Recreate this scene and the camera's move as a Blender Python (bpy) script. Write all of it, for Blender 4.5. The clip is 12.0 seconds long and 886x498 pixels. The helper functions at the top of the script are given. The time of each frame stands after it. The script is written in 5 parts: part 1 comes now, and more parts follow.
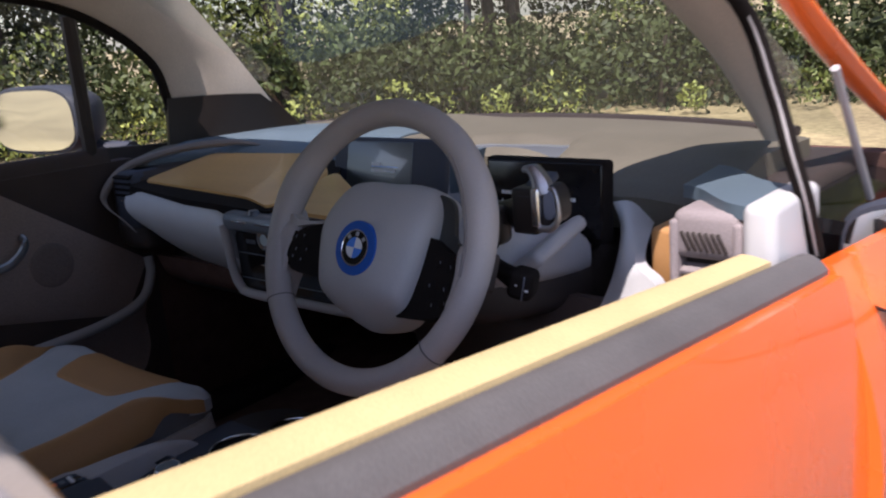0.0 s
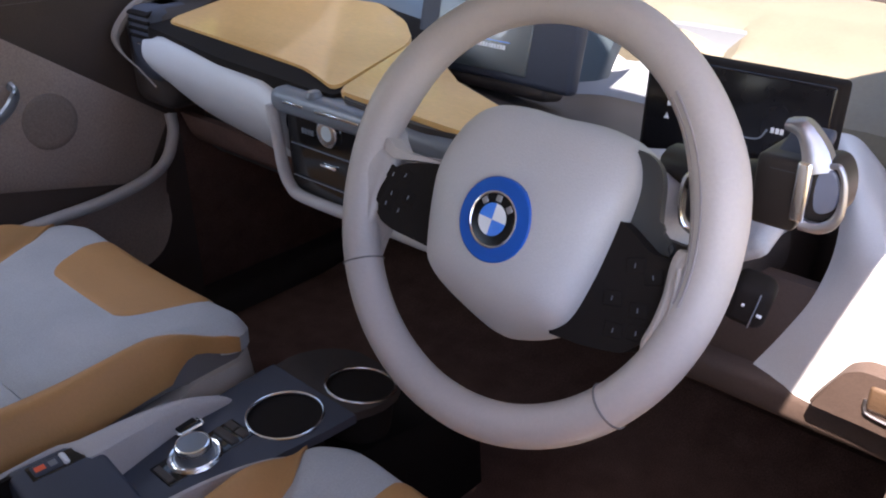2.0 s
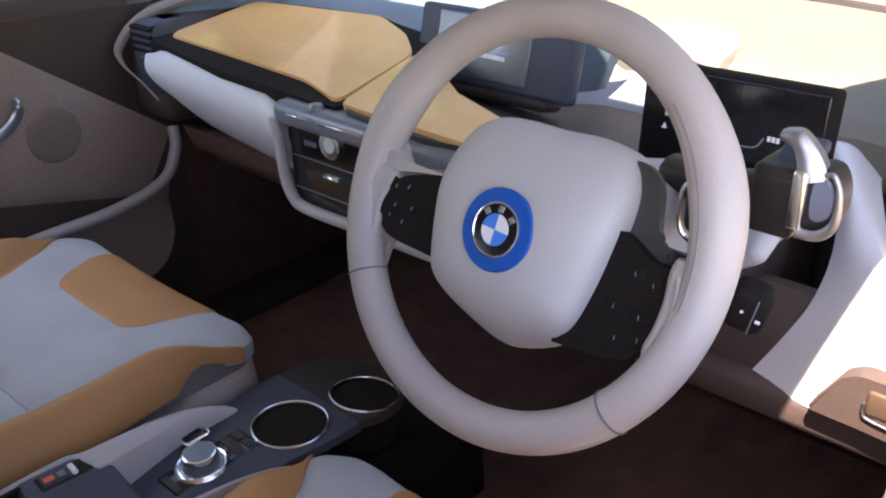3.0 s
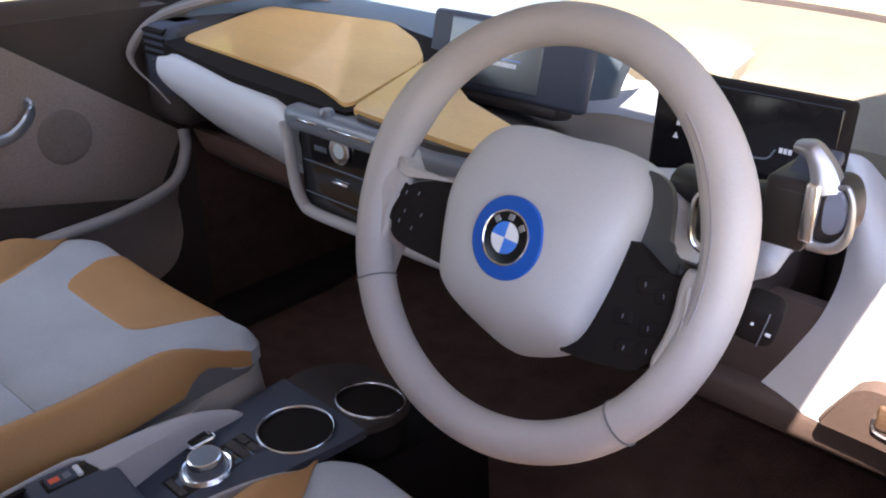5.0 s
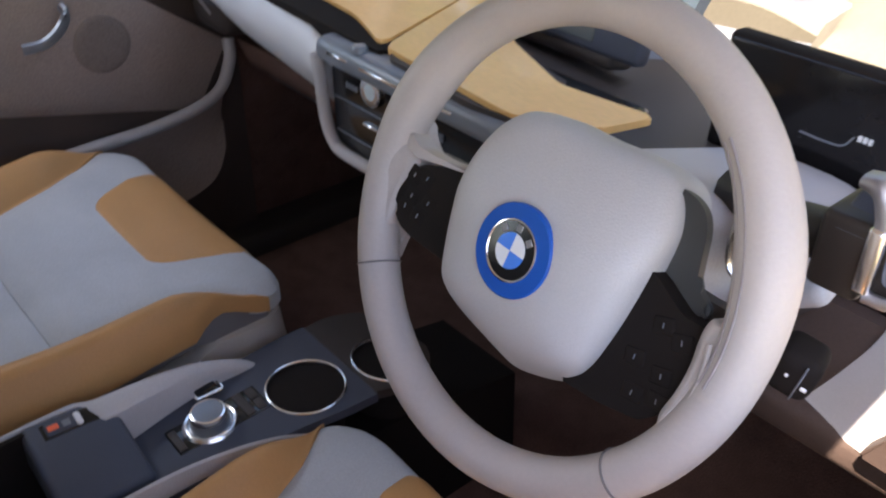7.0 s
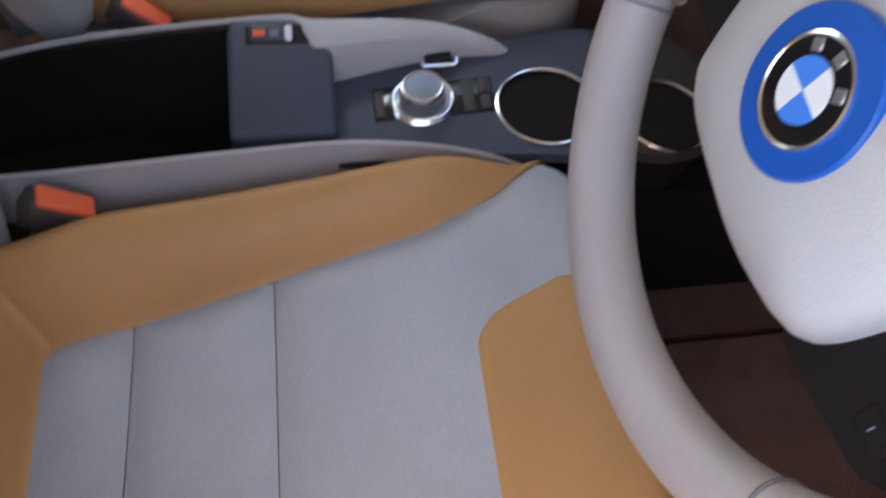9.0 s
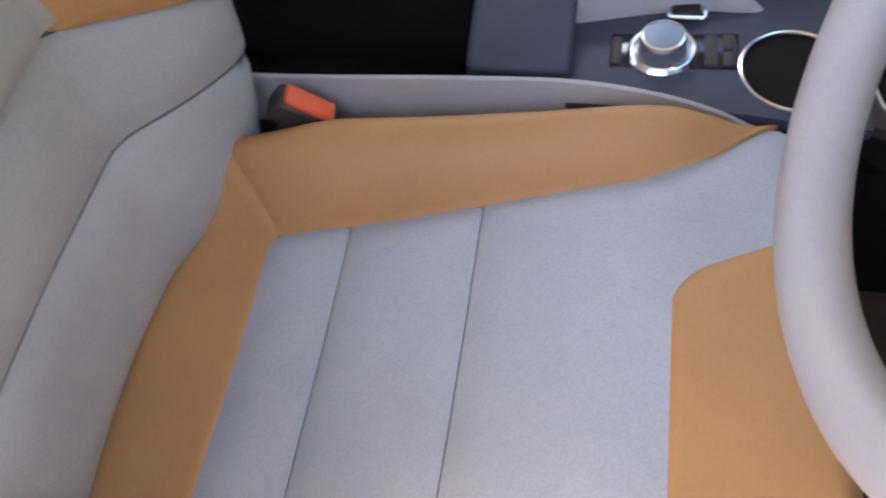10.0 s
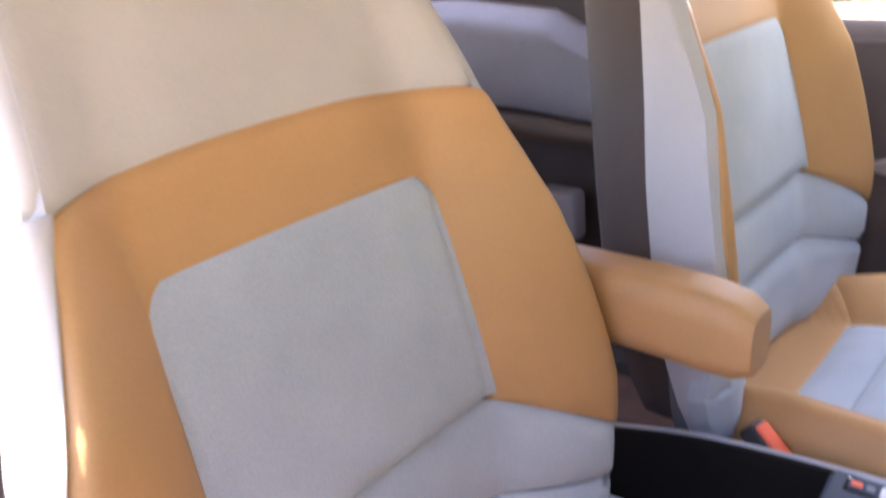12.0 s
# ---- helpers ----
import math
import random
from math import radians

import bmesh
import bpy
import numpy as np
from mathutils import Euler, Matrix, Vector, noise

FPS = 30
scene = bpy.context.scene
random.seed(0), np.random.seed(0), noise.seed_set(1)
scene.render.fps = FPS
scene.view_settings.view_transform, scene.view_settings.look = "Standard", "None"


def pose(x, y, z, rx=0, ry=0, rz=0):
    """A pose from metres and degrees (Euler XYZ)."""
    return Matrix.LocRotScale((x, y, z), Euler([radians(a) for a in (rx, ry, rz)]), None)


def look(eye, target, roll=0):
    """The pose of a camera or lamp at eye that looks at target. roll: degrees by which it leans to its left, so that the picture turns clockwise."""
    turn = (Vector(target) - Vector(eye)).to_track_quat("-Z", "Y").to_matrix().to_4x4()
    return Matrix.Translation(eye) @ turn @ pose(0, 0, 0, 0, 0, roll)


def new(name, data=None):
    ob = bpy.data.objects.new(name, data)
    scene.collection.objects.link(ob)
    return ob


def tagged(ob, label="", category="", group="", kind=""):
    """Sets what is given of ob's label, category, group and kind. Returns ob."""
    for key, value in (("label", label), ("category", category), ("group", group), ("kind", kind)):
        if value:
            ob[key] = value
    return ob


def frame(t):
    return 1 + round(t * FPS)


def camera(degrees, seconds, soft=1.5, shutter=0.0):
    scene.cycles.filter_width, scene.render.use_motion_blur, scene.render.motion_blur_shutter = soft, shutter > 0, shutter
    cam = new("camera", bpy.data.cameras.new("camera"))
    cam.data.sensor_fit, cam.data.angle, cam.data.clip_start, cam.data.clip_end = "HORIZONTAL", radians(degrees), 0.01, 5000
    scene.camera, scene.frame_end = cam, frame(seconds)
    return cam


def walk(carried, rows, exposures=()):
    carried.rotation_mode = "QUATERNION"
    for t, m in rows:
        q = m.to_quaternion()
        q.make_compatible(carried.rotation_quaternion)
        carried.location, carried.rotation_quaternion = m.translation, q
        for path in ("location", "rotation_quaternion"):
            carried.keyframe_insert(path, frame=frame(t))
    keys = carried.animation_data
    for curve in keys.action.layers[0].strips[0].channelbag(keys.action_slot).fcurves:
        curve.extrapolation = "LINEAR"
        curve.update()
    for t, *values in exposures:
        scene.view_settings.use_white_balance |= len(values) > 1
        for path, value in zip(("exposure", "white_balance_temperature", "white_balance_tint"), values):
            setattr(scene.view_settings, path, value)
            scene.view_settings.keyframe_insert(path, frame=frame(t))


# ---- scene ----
# Car frame: x to the car's right from its middle line, y forward from the steering wheel, z up from the ground.
cam = camera(53.85, 12.0, soft=2.0, shutter=0.5)
# seconds, place, yaw, pitch, roll
ROWS = [
    (0.0, 1.1139, -0.7189, 1.2625, 41.19, -14.82, -4.95),
    (0.2, 1.0349, -0.6504, 1.2460, 41.08, -15.47, -4.67),
    (0.5, 0.9267, -0.5635, 1.2335, 42.20, -17.80, -4.17),
    (0.7, 0.8675, -0.5249, 1.2352, 44.25, -19.75, -3.73),
    (1.0, 0.8029, -0.4933, 1.2442, 45.20, -20.23, -3.12),
    (1.2, 0.7775, -0.4847, 1.2540, 45.93, -20.72, -2.90),
    (1.5, 0.7587, -0.4816, 1.2709, 44.89, -23.25, -2.20),
    (2.0, 0.7544, -0.4966, 1.2870, 43.03, -26.77, -0.75),
    (2.5, 0.7537, -0.4995, 1.2895, 42.85, -25.88, -1.24),
    (3.0, 0.7592, -0.5071, 1.2941, 42.95, -26.21, -1.20),
    (5.0, 0.7563, -0.5067, 1.2936, 43.46, -25.78, -0.57),
    (5.5, 0.7556, -0.5060, 1.2935, 43.49, -25.69, -0.57),
    (6.0, 0.7531, -0.5045, 1.2962, 43.48, -25.85, -0.50),
    (6.5, 0.7348, -0.4837, 1.3204, 44.52, -28.54, 0.64),
    (6.7, 0.7271, -0.4467, 1.3339, 45.96, -30.29, 0.71),
    (8.3, 0.6260, -0.2228, 1.2988, 71.45, -47.55, 0.96),
    (8.5, 0.6051, -0.2106, 1.2853, 74.20, -49.57, 2.29),
    (9.0, 0.5722, -0.1916, 1.2337, 80.31, -56.50, 3.22),
    (9.5, 0.5871, -0.1805, 1.2197, 93.35, -57.31, -3.44),
    (10.0, 0.6045, -0.1712, 1.2226, 108.09, -57.17, -10.65),
    (10.2, 0.6149, -0.1701, 1.2400, 111.49, -56.77, -11.84),
    (10.5, 0.6223, -0.1666, 1.2480, 118.27, -52.86, -14.21),
    (10.9, 0.6689, -0.1589, 1.2621, 122.54, -42.92, -12.21),
    (11.4, 0.7317, -0.1370, 1.2750, 126.77, -32.79, -8.88),
    (12.0, 0.7976, -0.0852, 1.2689, 130.82, -20.78, -5.21),
]
EXPOSURES = [(0.0, 0.55, 6300, 24), (0.6, 0.62, 6000, 18), (1.0, 1.05, 5900, 22), (1.5, 1.8, 6600, 24), (2.0, 2.4, 7000, 23), (2.6, 2.62, 7050, 23), (6.0, 2.62, 7050, 21), (6.7, 2.6, 7250, 20), (8.3, 3.1, 7800, 18), (9.0, 3.13, 7500, 16), (9.5, 3.2, 7200, 14), (10.0, 3.6, 7150, 15), (10.5, 4.15, 7150, 16), (10.9, 4.22, 7100, 17), (11.4, 4.55, 7350, 18), (12.0, 3.93, 6550, 26)]
walk(cam, [(t, pose(x, y, z, 90 + pitch, 0, yaw) @ pose(0, 0, 0, 0, 0, roll)) for t, x, y, z, yaw, pitch, roll in ROWS], EXPOSURES)
# ---- end of path ----

# ---------------------------------------------------------------- light
SUN_TO = Vector((0.198, -0.46, 0.866)).normalized()
world = bpy.data.worlds.new("sky")
scene.world = world
world.use_nodes = True
wn = world.node_tree
wn.nodes.clear()
sky = wn.nodes.new("ShaderNodeTexSky")
sky.sky_type = "NISHITA"
sky.sun_disc = False
sky.sun_elevation = math.asin(SUN_TO.z)
sky.sun_rotation = math.atan2(SUN_TO.x, SUN_TO.y)
wbg = wn.nodes.new("ShaderNodeBackground")
wbg.inputs["Strength"].default_value = 0.14
wout = wn.nodes.new("ShaderNodeOutputWorld")
wn.links.new(sky.outputs[0], wbg.inputs[0])
wn.links.new(wbg.outputs[0], wout.inputs[0])
sun = new("sun", bpy.data.lights.new("sun", "SUN"))
sun.data.energy = 4.9
sun.data.angle = radians(0.55)
sun.data.color = (1.0, 0.93, 0.82)
sun.matrix_world = look(SUN_TO * 30, (0, 0, 0))


# area lamp added inside the passenger side window to boost its sky light
pane = new("window_fill_lamp", bpy.data.lights.new("window_fill_lamp", "AREA"))
pane.data.shape = "RECTANGLE"
pane.data.size, pane.data.size_y = 0.45, 0.18
pane.data.energy = 0.42
pane.data.color = (0.74, 0.87, 1.0)
pane.matrix_world = look((-0.685, -0.50, 1.28), (0.3, -0.1, 0.7))


# ---------------------------------------------------------------- materials
def make_material(name, base, rough=0.6, metal=0.0, var=0.12, scale=6.0, grain=0.0, grain_scale=400.0, bump=0.0, bump_scale=300.0,
                  coat=0.0, spec=0.5, sheen=0.0, stretch=None, rnd=0.0, tint=None):
    m = bpy.data.materials.new(name)
    m.use_nodes = True
    nt = m.node_tree
    bsdf = nt.nodes["Principled BSDF"]
    bsdf.inputs["Roughness"].default_value = rough
    bsdf.inputs["Metallic"].default_value = metal
    bsdf.inputs["Specular IOR Level"].default_value = spec
    bsdf.inputs["Coat Weight"].default_value = coat
    bsdf.inputs["Sheen Weight"].default_value = sheen
    tc = nt.nodes.new("ShaderNodeTexCoord")
    mp = nt.nodes.new("ShaderNodeMapping")
    if stretch:
        mp.inputs["Scale"].default_value = stretch
    nt.links.new(tc.outputs["Object"], mp.inputs[0])
    n1 = nt.nodes.new("ShaderNodeTexNoise")
    n1.inputs["Scale"].default_value = scale
    n1.inputs["Detail"].default_value = 5
    nt.links.new(mp.outputs[0], n1.inputs["Vector"])
    n2 = nt.nodes.new("ShaderNodeTexNoise")
    n2.inputs["Scale"].default_value = grain_scale
    n2.inputs["Detail"].default_value = 2
    nt.links.new(mp.outputs[0], n2.inputs["Vector"])
    ramp = nt.nodes.new("ShaderNodeValToRGB")
    lo = [c * (1 - var) for c in base]
    hi = [min(1, c * (1 + var)) for c in (tint or base)]
    ramp.color_ramp.elements[0].position, ramp.color_ramp.elements[1].position = 0.3, 0.7
    ramp.color_ramp.elements[0].color = (*lo, 1)
    ramp.color_ramp.elements[1].color = (*hi, 1)
    nt.links.new(n1.outputs["Fac"], ramp.inputs[0])
    col = ramp.outputs[0]
    if grain:
        mix = nt.nodes.new("ShaderNodeMix")
        mix.data_type = "RGBA"
        mix.blend_type = "MULTIPLY"
        mix.inputs[0].default_value = 1.0
        mr = nt.nodes.new("ShaderNodeMapRange")
        mr.inputs["From Min"].default_value, mr.inputs["From Max"].default_value = 0.3, 0.7
        mr.inputs["To Min"].default_value, mr.inputs["To Max"].default_value = 1 - grain, 1 + grain
        nt.links.new(n2.outputs["Fac"], mr.inputs[0])
        nt.links.new(col, mix.inputs[6])
        nt.links.new(mr.outputs[0], mix.inputs[7])
        col = mix.outputs[2]
    if rnd:
        oi = nt.nodes.new("ShaderNodeNewGeometry")
        hs = nt.nodes.new("ShaderNodeHueSaturation")
        mr2 = nt.nodes.new("ShaderNodeMapRange")
        mr2.inputs["To Min"].default_value, mr2.inputs["To Max"].default_value = 1 - rnd, 1 + rnd
        nt.links.new(oi.outputs["Random Per Island"], mr2.inputs[0])
        nt.links.new(mr2.outputs[0], hs.inputs["Value"])
        nt.links.new(col, hs.inputs["Color"])
        col = hs.outputs[0]
    nt.links.new(col, bsdf.inputs["Base Color"])
    mrr = nt.nodes.new("ShaderNodeMapRange")
    mrr.inputs["To Min"].default_value, mrr.inputs["To Max"].default_value = max(0, rough - 0.08), min(1, rough + 0.08)
    nt.links.new(n1.outputs["Fac"], mrr.inputs[0])
    nt.links.new(mrr.outputs[0], bsdf.inputs["Roughness"])
    if bump:
        nb = nt.nodes.new("ShaderNodeTexNoise")
        nb.inputs["Scale"].default_value = bump_scale
        nb.inputs["Detail"].default_value = 3
        nt.links.new(mp.outputs[0], nb.inputs["Vector"])
        bp = nt.nodes.new("ShaderNodeBump")
        bp.inputs["Strength"].default_value = bump
        bp.inputs["Distance"].default_value = 0.002
        nt.links.new(nb.outputs["Fac"], bp.inputs["Height"])
        nt.links.new(bp.outputs[0], bsdf.inputs["Normal"])
    return m


M = {}
M["wool"] = make_material("wool", (0.392, 0.408, 0.424), 0.95, var=0.09, scale=9, grain=0.06, grain_scale=420, bump=0.22, bump_scale=450, spec=0.2, sheen=0.15)
M["wool_seam"] = make_material("wool_seam", (0.16, 0.15, 0.15), 0.95, var=0.1)
M["tan"] = make_material("tan_leather", (0.47, 0.245, 0.095), 0.55, var=0.08, scale=7, grain=0.03, grain_scale=300, bump=0.12, bump_scale=420, spec=0.4)
M["grey_leather"] = make_material("grey_leather", (0.46, 0.41, 0.365), 0.6, var=0.06, scale=8, grain=0.025, grain_scale=320, bump=0.1, bump_scale=420, spec=0.4)
M["wheel_leather"] = make_material("wheel_leather", (0.40, 0.365, 0.35), 0.5, var=0.07, scale=9, grain=0.02, grain_scale=320, bump=0.1, bump_scale=380, spec=0.45)
M["bag"] = make_material("airbag_cover", (0.46, 0.45, 0.45), 0.55, var=0.03, scale=8, grain=0.03, grain_scale=600, bump=0.2, bump_scale=700, spec=0.4)
M["dash_top"] = make_material("dash_fibre", (0.128, 0.117, 0.089), 0.62, var=0.07, scale=12, grain=0.05, grain_scale=200, bump=0.15, bump_scale=260, spec=0.5)
M["dash_grey"] = make_material("dash_grey", (0.56, 0.565, 0.575), 0.42, var=0.04, scale=8, grain=0.03, grain_scale=500, bump=0.15, bump_scale=600, spec=0.5)
# Darkened dash grey: shade on lip, fin and hood is put into it.
M["lip_shade_grey"] = make_material("lip_shade_grey", (0.10, 0.142, 0.180), 0.45, var=0.05, scale=8, grain=0.03, grain_scale=500, bump=0.1, bump_scale=500)
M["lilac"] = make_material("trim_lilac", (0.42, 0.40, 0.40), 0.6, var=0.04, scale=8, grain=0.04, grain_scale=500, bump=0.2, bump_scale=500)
# Darker lilac trim, with the shade on the end strip in its colour.
M["lilac_shaded"] = make_material("trim_lilac_shaded", (0.215, 0.185, 0.175), 0.6, var=0.06, scale=8, grain=0.05, grain_scale=500, bump=0.2, bump_scale=500)
M["door_grey"] = make_material("door_grey", (0.280, 0.211, 0.183), 0.85, var=0.06, scale=10, grain=0.12, grain_scale=300, bump=0.3, bump_scale=300)
M["speaker_grey"] = make_material("speaker_grey", (0.19, 0.145, 0.125), 0.9, var=0.08, scale=14, grain=0.15, grain_scale=350, bump=0.3, bump_scale=350)
M["slate"] = make_material("slate_plastic", (0.050, 0.057, 0.078), 0.55, spec=0.3, var=0.06, scale=10, grain=0.04, grain_scale=600, bump=0.15, bump_scale=700)
M["satin"] = make_material("satin_slate", (0.16, 0.18, 0.21), 0.35, var=0.05, scale=8)
M["dark"] = make_material("dark_plastic", (0.038, 0.029, 0.026), 0.6, var=0.12, scale=12, grain=0.08, grain_scale=500, bump=0.2, bump_scale=600)
M["dark_satin"] = make_material("dark_satin", (0.020, 0.016, 0.015), 0.4, var=0.1, scale=14, spec=0.35)
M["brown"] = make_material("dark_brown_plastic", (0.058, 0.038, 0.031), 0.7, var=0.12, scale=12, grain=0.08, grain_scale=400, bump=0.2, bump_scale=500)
M["black_gloss"] = make_material("black_gloss", (0.008, 0.008, 0.009), 0.12, var=0.1, scale=20)
M["screen"] = make_material("screen_glass", (0.010, 0.009, 0.010), 0.16, var=0.1, scale=20, spec=0.35)
M["matt_screen"] = make_material("matt_screen", (0.07, 0.085, 0.09), 0.36, var=0.1, scale=9, spec=1.0, coat=0.6)
M["carpet"] = make_material("carpet", (0.125, 0.072, 0.058), 1.0, var=0.2, scale=20, grain=0.3, grain_scale=500, bump=0.6, bump_scale=500, spec=0.1)
M["tray_black"] = make_material("tray_black", (0.014, 0.011, 0.010), 0.85, var=0.15, scale=15, spec=0.12)
M["rubber"] = make_material("rubber", (0.10, 0.095, 0.095), 0.75, var=0.12, scale=10, grain=0.08, grain_scale=300, bump=0.15, bump_scale=200)
M["chrome"] = make_material("chrome", (0.90, 0.91, 0.92), 0.22, metal=1.0, var=0.03, scale=20)
M["satin_chrome"] = make_material("satin_chrome", (0.40, 0.40, 0.43), 0.42, metal=1.0, var=0.04, scale=20)
M["orange"] = make_material("orange_paint", (0.92, 0.15, 0.018), 0.28, var=0.03, scale=3, coat=0.6)
M["wood"] = make_material("open_pore_wood", (0.70, 0.385, 0.13), 0.36, var=0.06, coat=0.35, scale=5.0, grain=0.05, grain_scale=110, bump=0.15, bump_scale=160,
                          stretch=(0.7, 2.2, 1.0), tint=(0.76, 0.45, 0.17))
M["sill"] = make_material("sill_leather", (0.60, 0.47, 0.24), 0.6, var=0.06, scale=10, grain=0.05, grain_scale=300, bump=0.25, bump_scale=400)
M["side_grey"] = make_material("side_grey", (0.27, 0.235, 0.24), 0.8, var=0.06, scale=9, grain=0.08, grain_scale=300, bump=0.25, bump_scale=300)
M["window_grey"] = make_material("window_grey", (0.14, 0.16, 0.22), 0.25, var=0.04, scale=20)
M["tan_dark"] = make_material("brown_leather", (0.080, 0.047, 0.027), 0.6, var=0.07, scale=9, grain=0.05, grain_scale=300, bump=0.25, bump_scale=420)
M["thread"] = make_material("seam_thread", (0.27, 0.245, 0.25), 0.8, var=0.1)
M["knob_grey"] = make_material("knob_grey", (0.20, 0.22, 0.25), 0.3, metal=0.6, var=0.05, scale=30)
M["spoke_grey"] = make_material("spoke_grey", (0.050, 0.052, 0.052), 0.55, var=0.06, scale=10)
M["pillar_cloth"] = make_material("pillar_cloth", (0.68, 0.60, 0.51), 0.9, var=0.06, scale=12, grain=0.06, grain_scale=300)
M["white"] = make_material("white_print", (0.75, 0.76, 0.78), 0.5, var=0.02)
M["blue"] = make_material("blue_enamel", (0.002, 0.085, 0.40), 0.4, var=0.05, spec=0.25)
M["light_blue"] = make_material("bright_blue", (0.04, 0.22, 0.75), 0.3, var=0.04, coat=0.4)
M["red"] = make_material("red_plastic", (0.85, 0.13, 0.05), 0.45, var=0.05)
M["headliner"] = make_material("headliner", (0.50, 0.48, 0.45), 0.95, var=0.04, scale=20, grain=0.06, grain_scale=400)
M["knob_face"] = make_material("knob_face", (0.50, 0.58, 0.60), 0.35, var=0.04)
M["ground"] = make_material("dry_ground", (0.30, 0.25, 0.15), 0.95, var=0.3, scale=0.35, grain=0.25, grain_scale=14, bump=0.5, bump_scale=10, spec=0.2, tint=(0.38, 0.32, 0.18))
M["bounce_grey"] = make_material("bounce_cut_grey", (0.13, 0.13, 0.135), 0.9, var=0.2, scale=1.2, grain=0.3, grain_scale=60, bump=0.4, bump_scale=80, spec=0.3)
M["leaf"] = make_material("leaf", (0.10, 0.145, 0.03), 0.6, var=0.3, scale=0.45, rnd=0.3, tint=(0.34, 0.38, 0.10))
# Dark copy of leaf: the woods' shade is put into its colour.
M["leaf_shaded"] = make_material("leaf_shaded", (0.022, 0.034, 0.014), 0.65, var=0.3, scale=0.5, rnd=0.35, tint=(0.075, 0.10, 0.03))
M["bark"] = make_material("bark", (0.070, 0.055, 0.042), 0.9, var=0.3, scale=6, grain=0.25, grain_scale=40, bump=0.7, bump_scale=30)


def glass_material(name, tint=(0.92, 0.95, 0.93), mirror=0.06):
    m = bpy.data.materials.new(name)
    m.use_nodes = True
    nt = m.node_tree
    nt.nodes.clear()
    out = nt.nodes.new("ShaderNodeOutputMaterial")
    mix = nt.nodes.new("ShaderNodeMixShader")
    tr = nt.nodes.new("ShaderNodeBsdfTransparent")
    tr.inputs[0].default_value = (*tint, 1)
    gl = nt.nodes.new("ShaderNodeBsdfGlossy")
    gl.inputs["Roughness"].default_value = 0.02
    mix.inputs[0].default_value = mirror
    nt.links.new(tr.outputs[0], mix.inputs[1])
    nt.links.new(gl.outputs[0], mix.inputs[2])
    nt.links.new(mix.outputs[0], out.inputs[0])
    return m


M["glass"] = glass_material("window_glass")
M["screen_pane"] = glass_material("windscreen_glass", (0.90, 0.94, 0.91), 0.15)
M["mirror"] = make_material("mirror_silver", (0.85, 0.87, 0.88), 0.03, metal=1.0, var=0.01)


# ---------------------------------------------------------------- mesh helpers
def part(name, bm, material, parent=None, label="", smooth=True):
    bmesh.ops.recalc_face_normals(bm, faces=bm.faces[:])
    me = bpy.data.meshes.new(name)
    bm.to_mesh(me)
    bm.free()
    me.materials.append(M[material])
    if smooth:
        me.shade_smooth()
        try:
            me.set_sharp_from_angle(angle=radians(38))
        except AttributeError:
            pass
    ob = new(name, me)
    if parent is not None:
        ob.parent = parent
    if label:
        ob["label"] = label
    return ob


def thing(name, label, category, place=(0, 0, 0), matrix=None, group="", kind=""):
    e = new(name)
    e.empty_display_size = 0.05
    e.matrix_world = matrix if matrix is not None else Matrix.Translation(place)
    return tagged(e, label, category, group, kind)


def interp(pts, x):
    if x <= pts[0][0]:
        return pts[0][1]
    for (a, b), (c, d) in zip(pts, pts[1:]):
        if x <= c:
            return b + (d - b) * (x - a) / (c - a)
    return pts[-1][1]


def smooth01(x):
    x = min(1, max(0, x))
    return x * x * (3 - 2 * x)


def rbox(x0, x1, y0, y1, z0, z1, r=0.006, seg=3):
    bm = bmesh.new()
    bmesh.ops.create_cube(bm, size=1)
    bmesh.ops.scale(bm, vec=(x1 - x0, y1 - y0, z1 - z0), verts=bm.verts)
    bmesh.ops.translate(bm, vec=((x0 + x1) / 2, (y0 + y1) / 2, (z0 + z1) / 2), verts=bm.verts)
    r = min(r, 0.45 * min(x1 - x0, y1 - y0, z1 - z0))
    if r > 0:
        bmesh.ops.bevel(bm, geom=bm.edges[:], offset=r, segments=seg, affect="EDGES", profile=0.5)
    return bm


def rings(rows, cap=True, close=True):
    """A skin over rows of rings of points."""
    bm = bmesh.new()
    vs = [[bm.verts.new(p) for p in row] for row in rows]
    n = len(rows[0])
    for a, b in zip(vs, vs[1:]):
        for i in range(n if close else n - 1):
            j = (i + 1) % n
            bm.faces.new((a[i], a[j], b[j], b[i]))
    if cap and close:
        bm.faces.new(vs[0][::-1])
        bm.faces.new(vs[-1])
    return bm


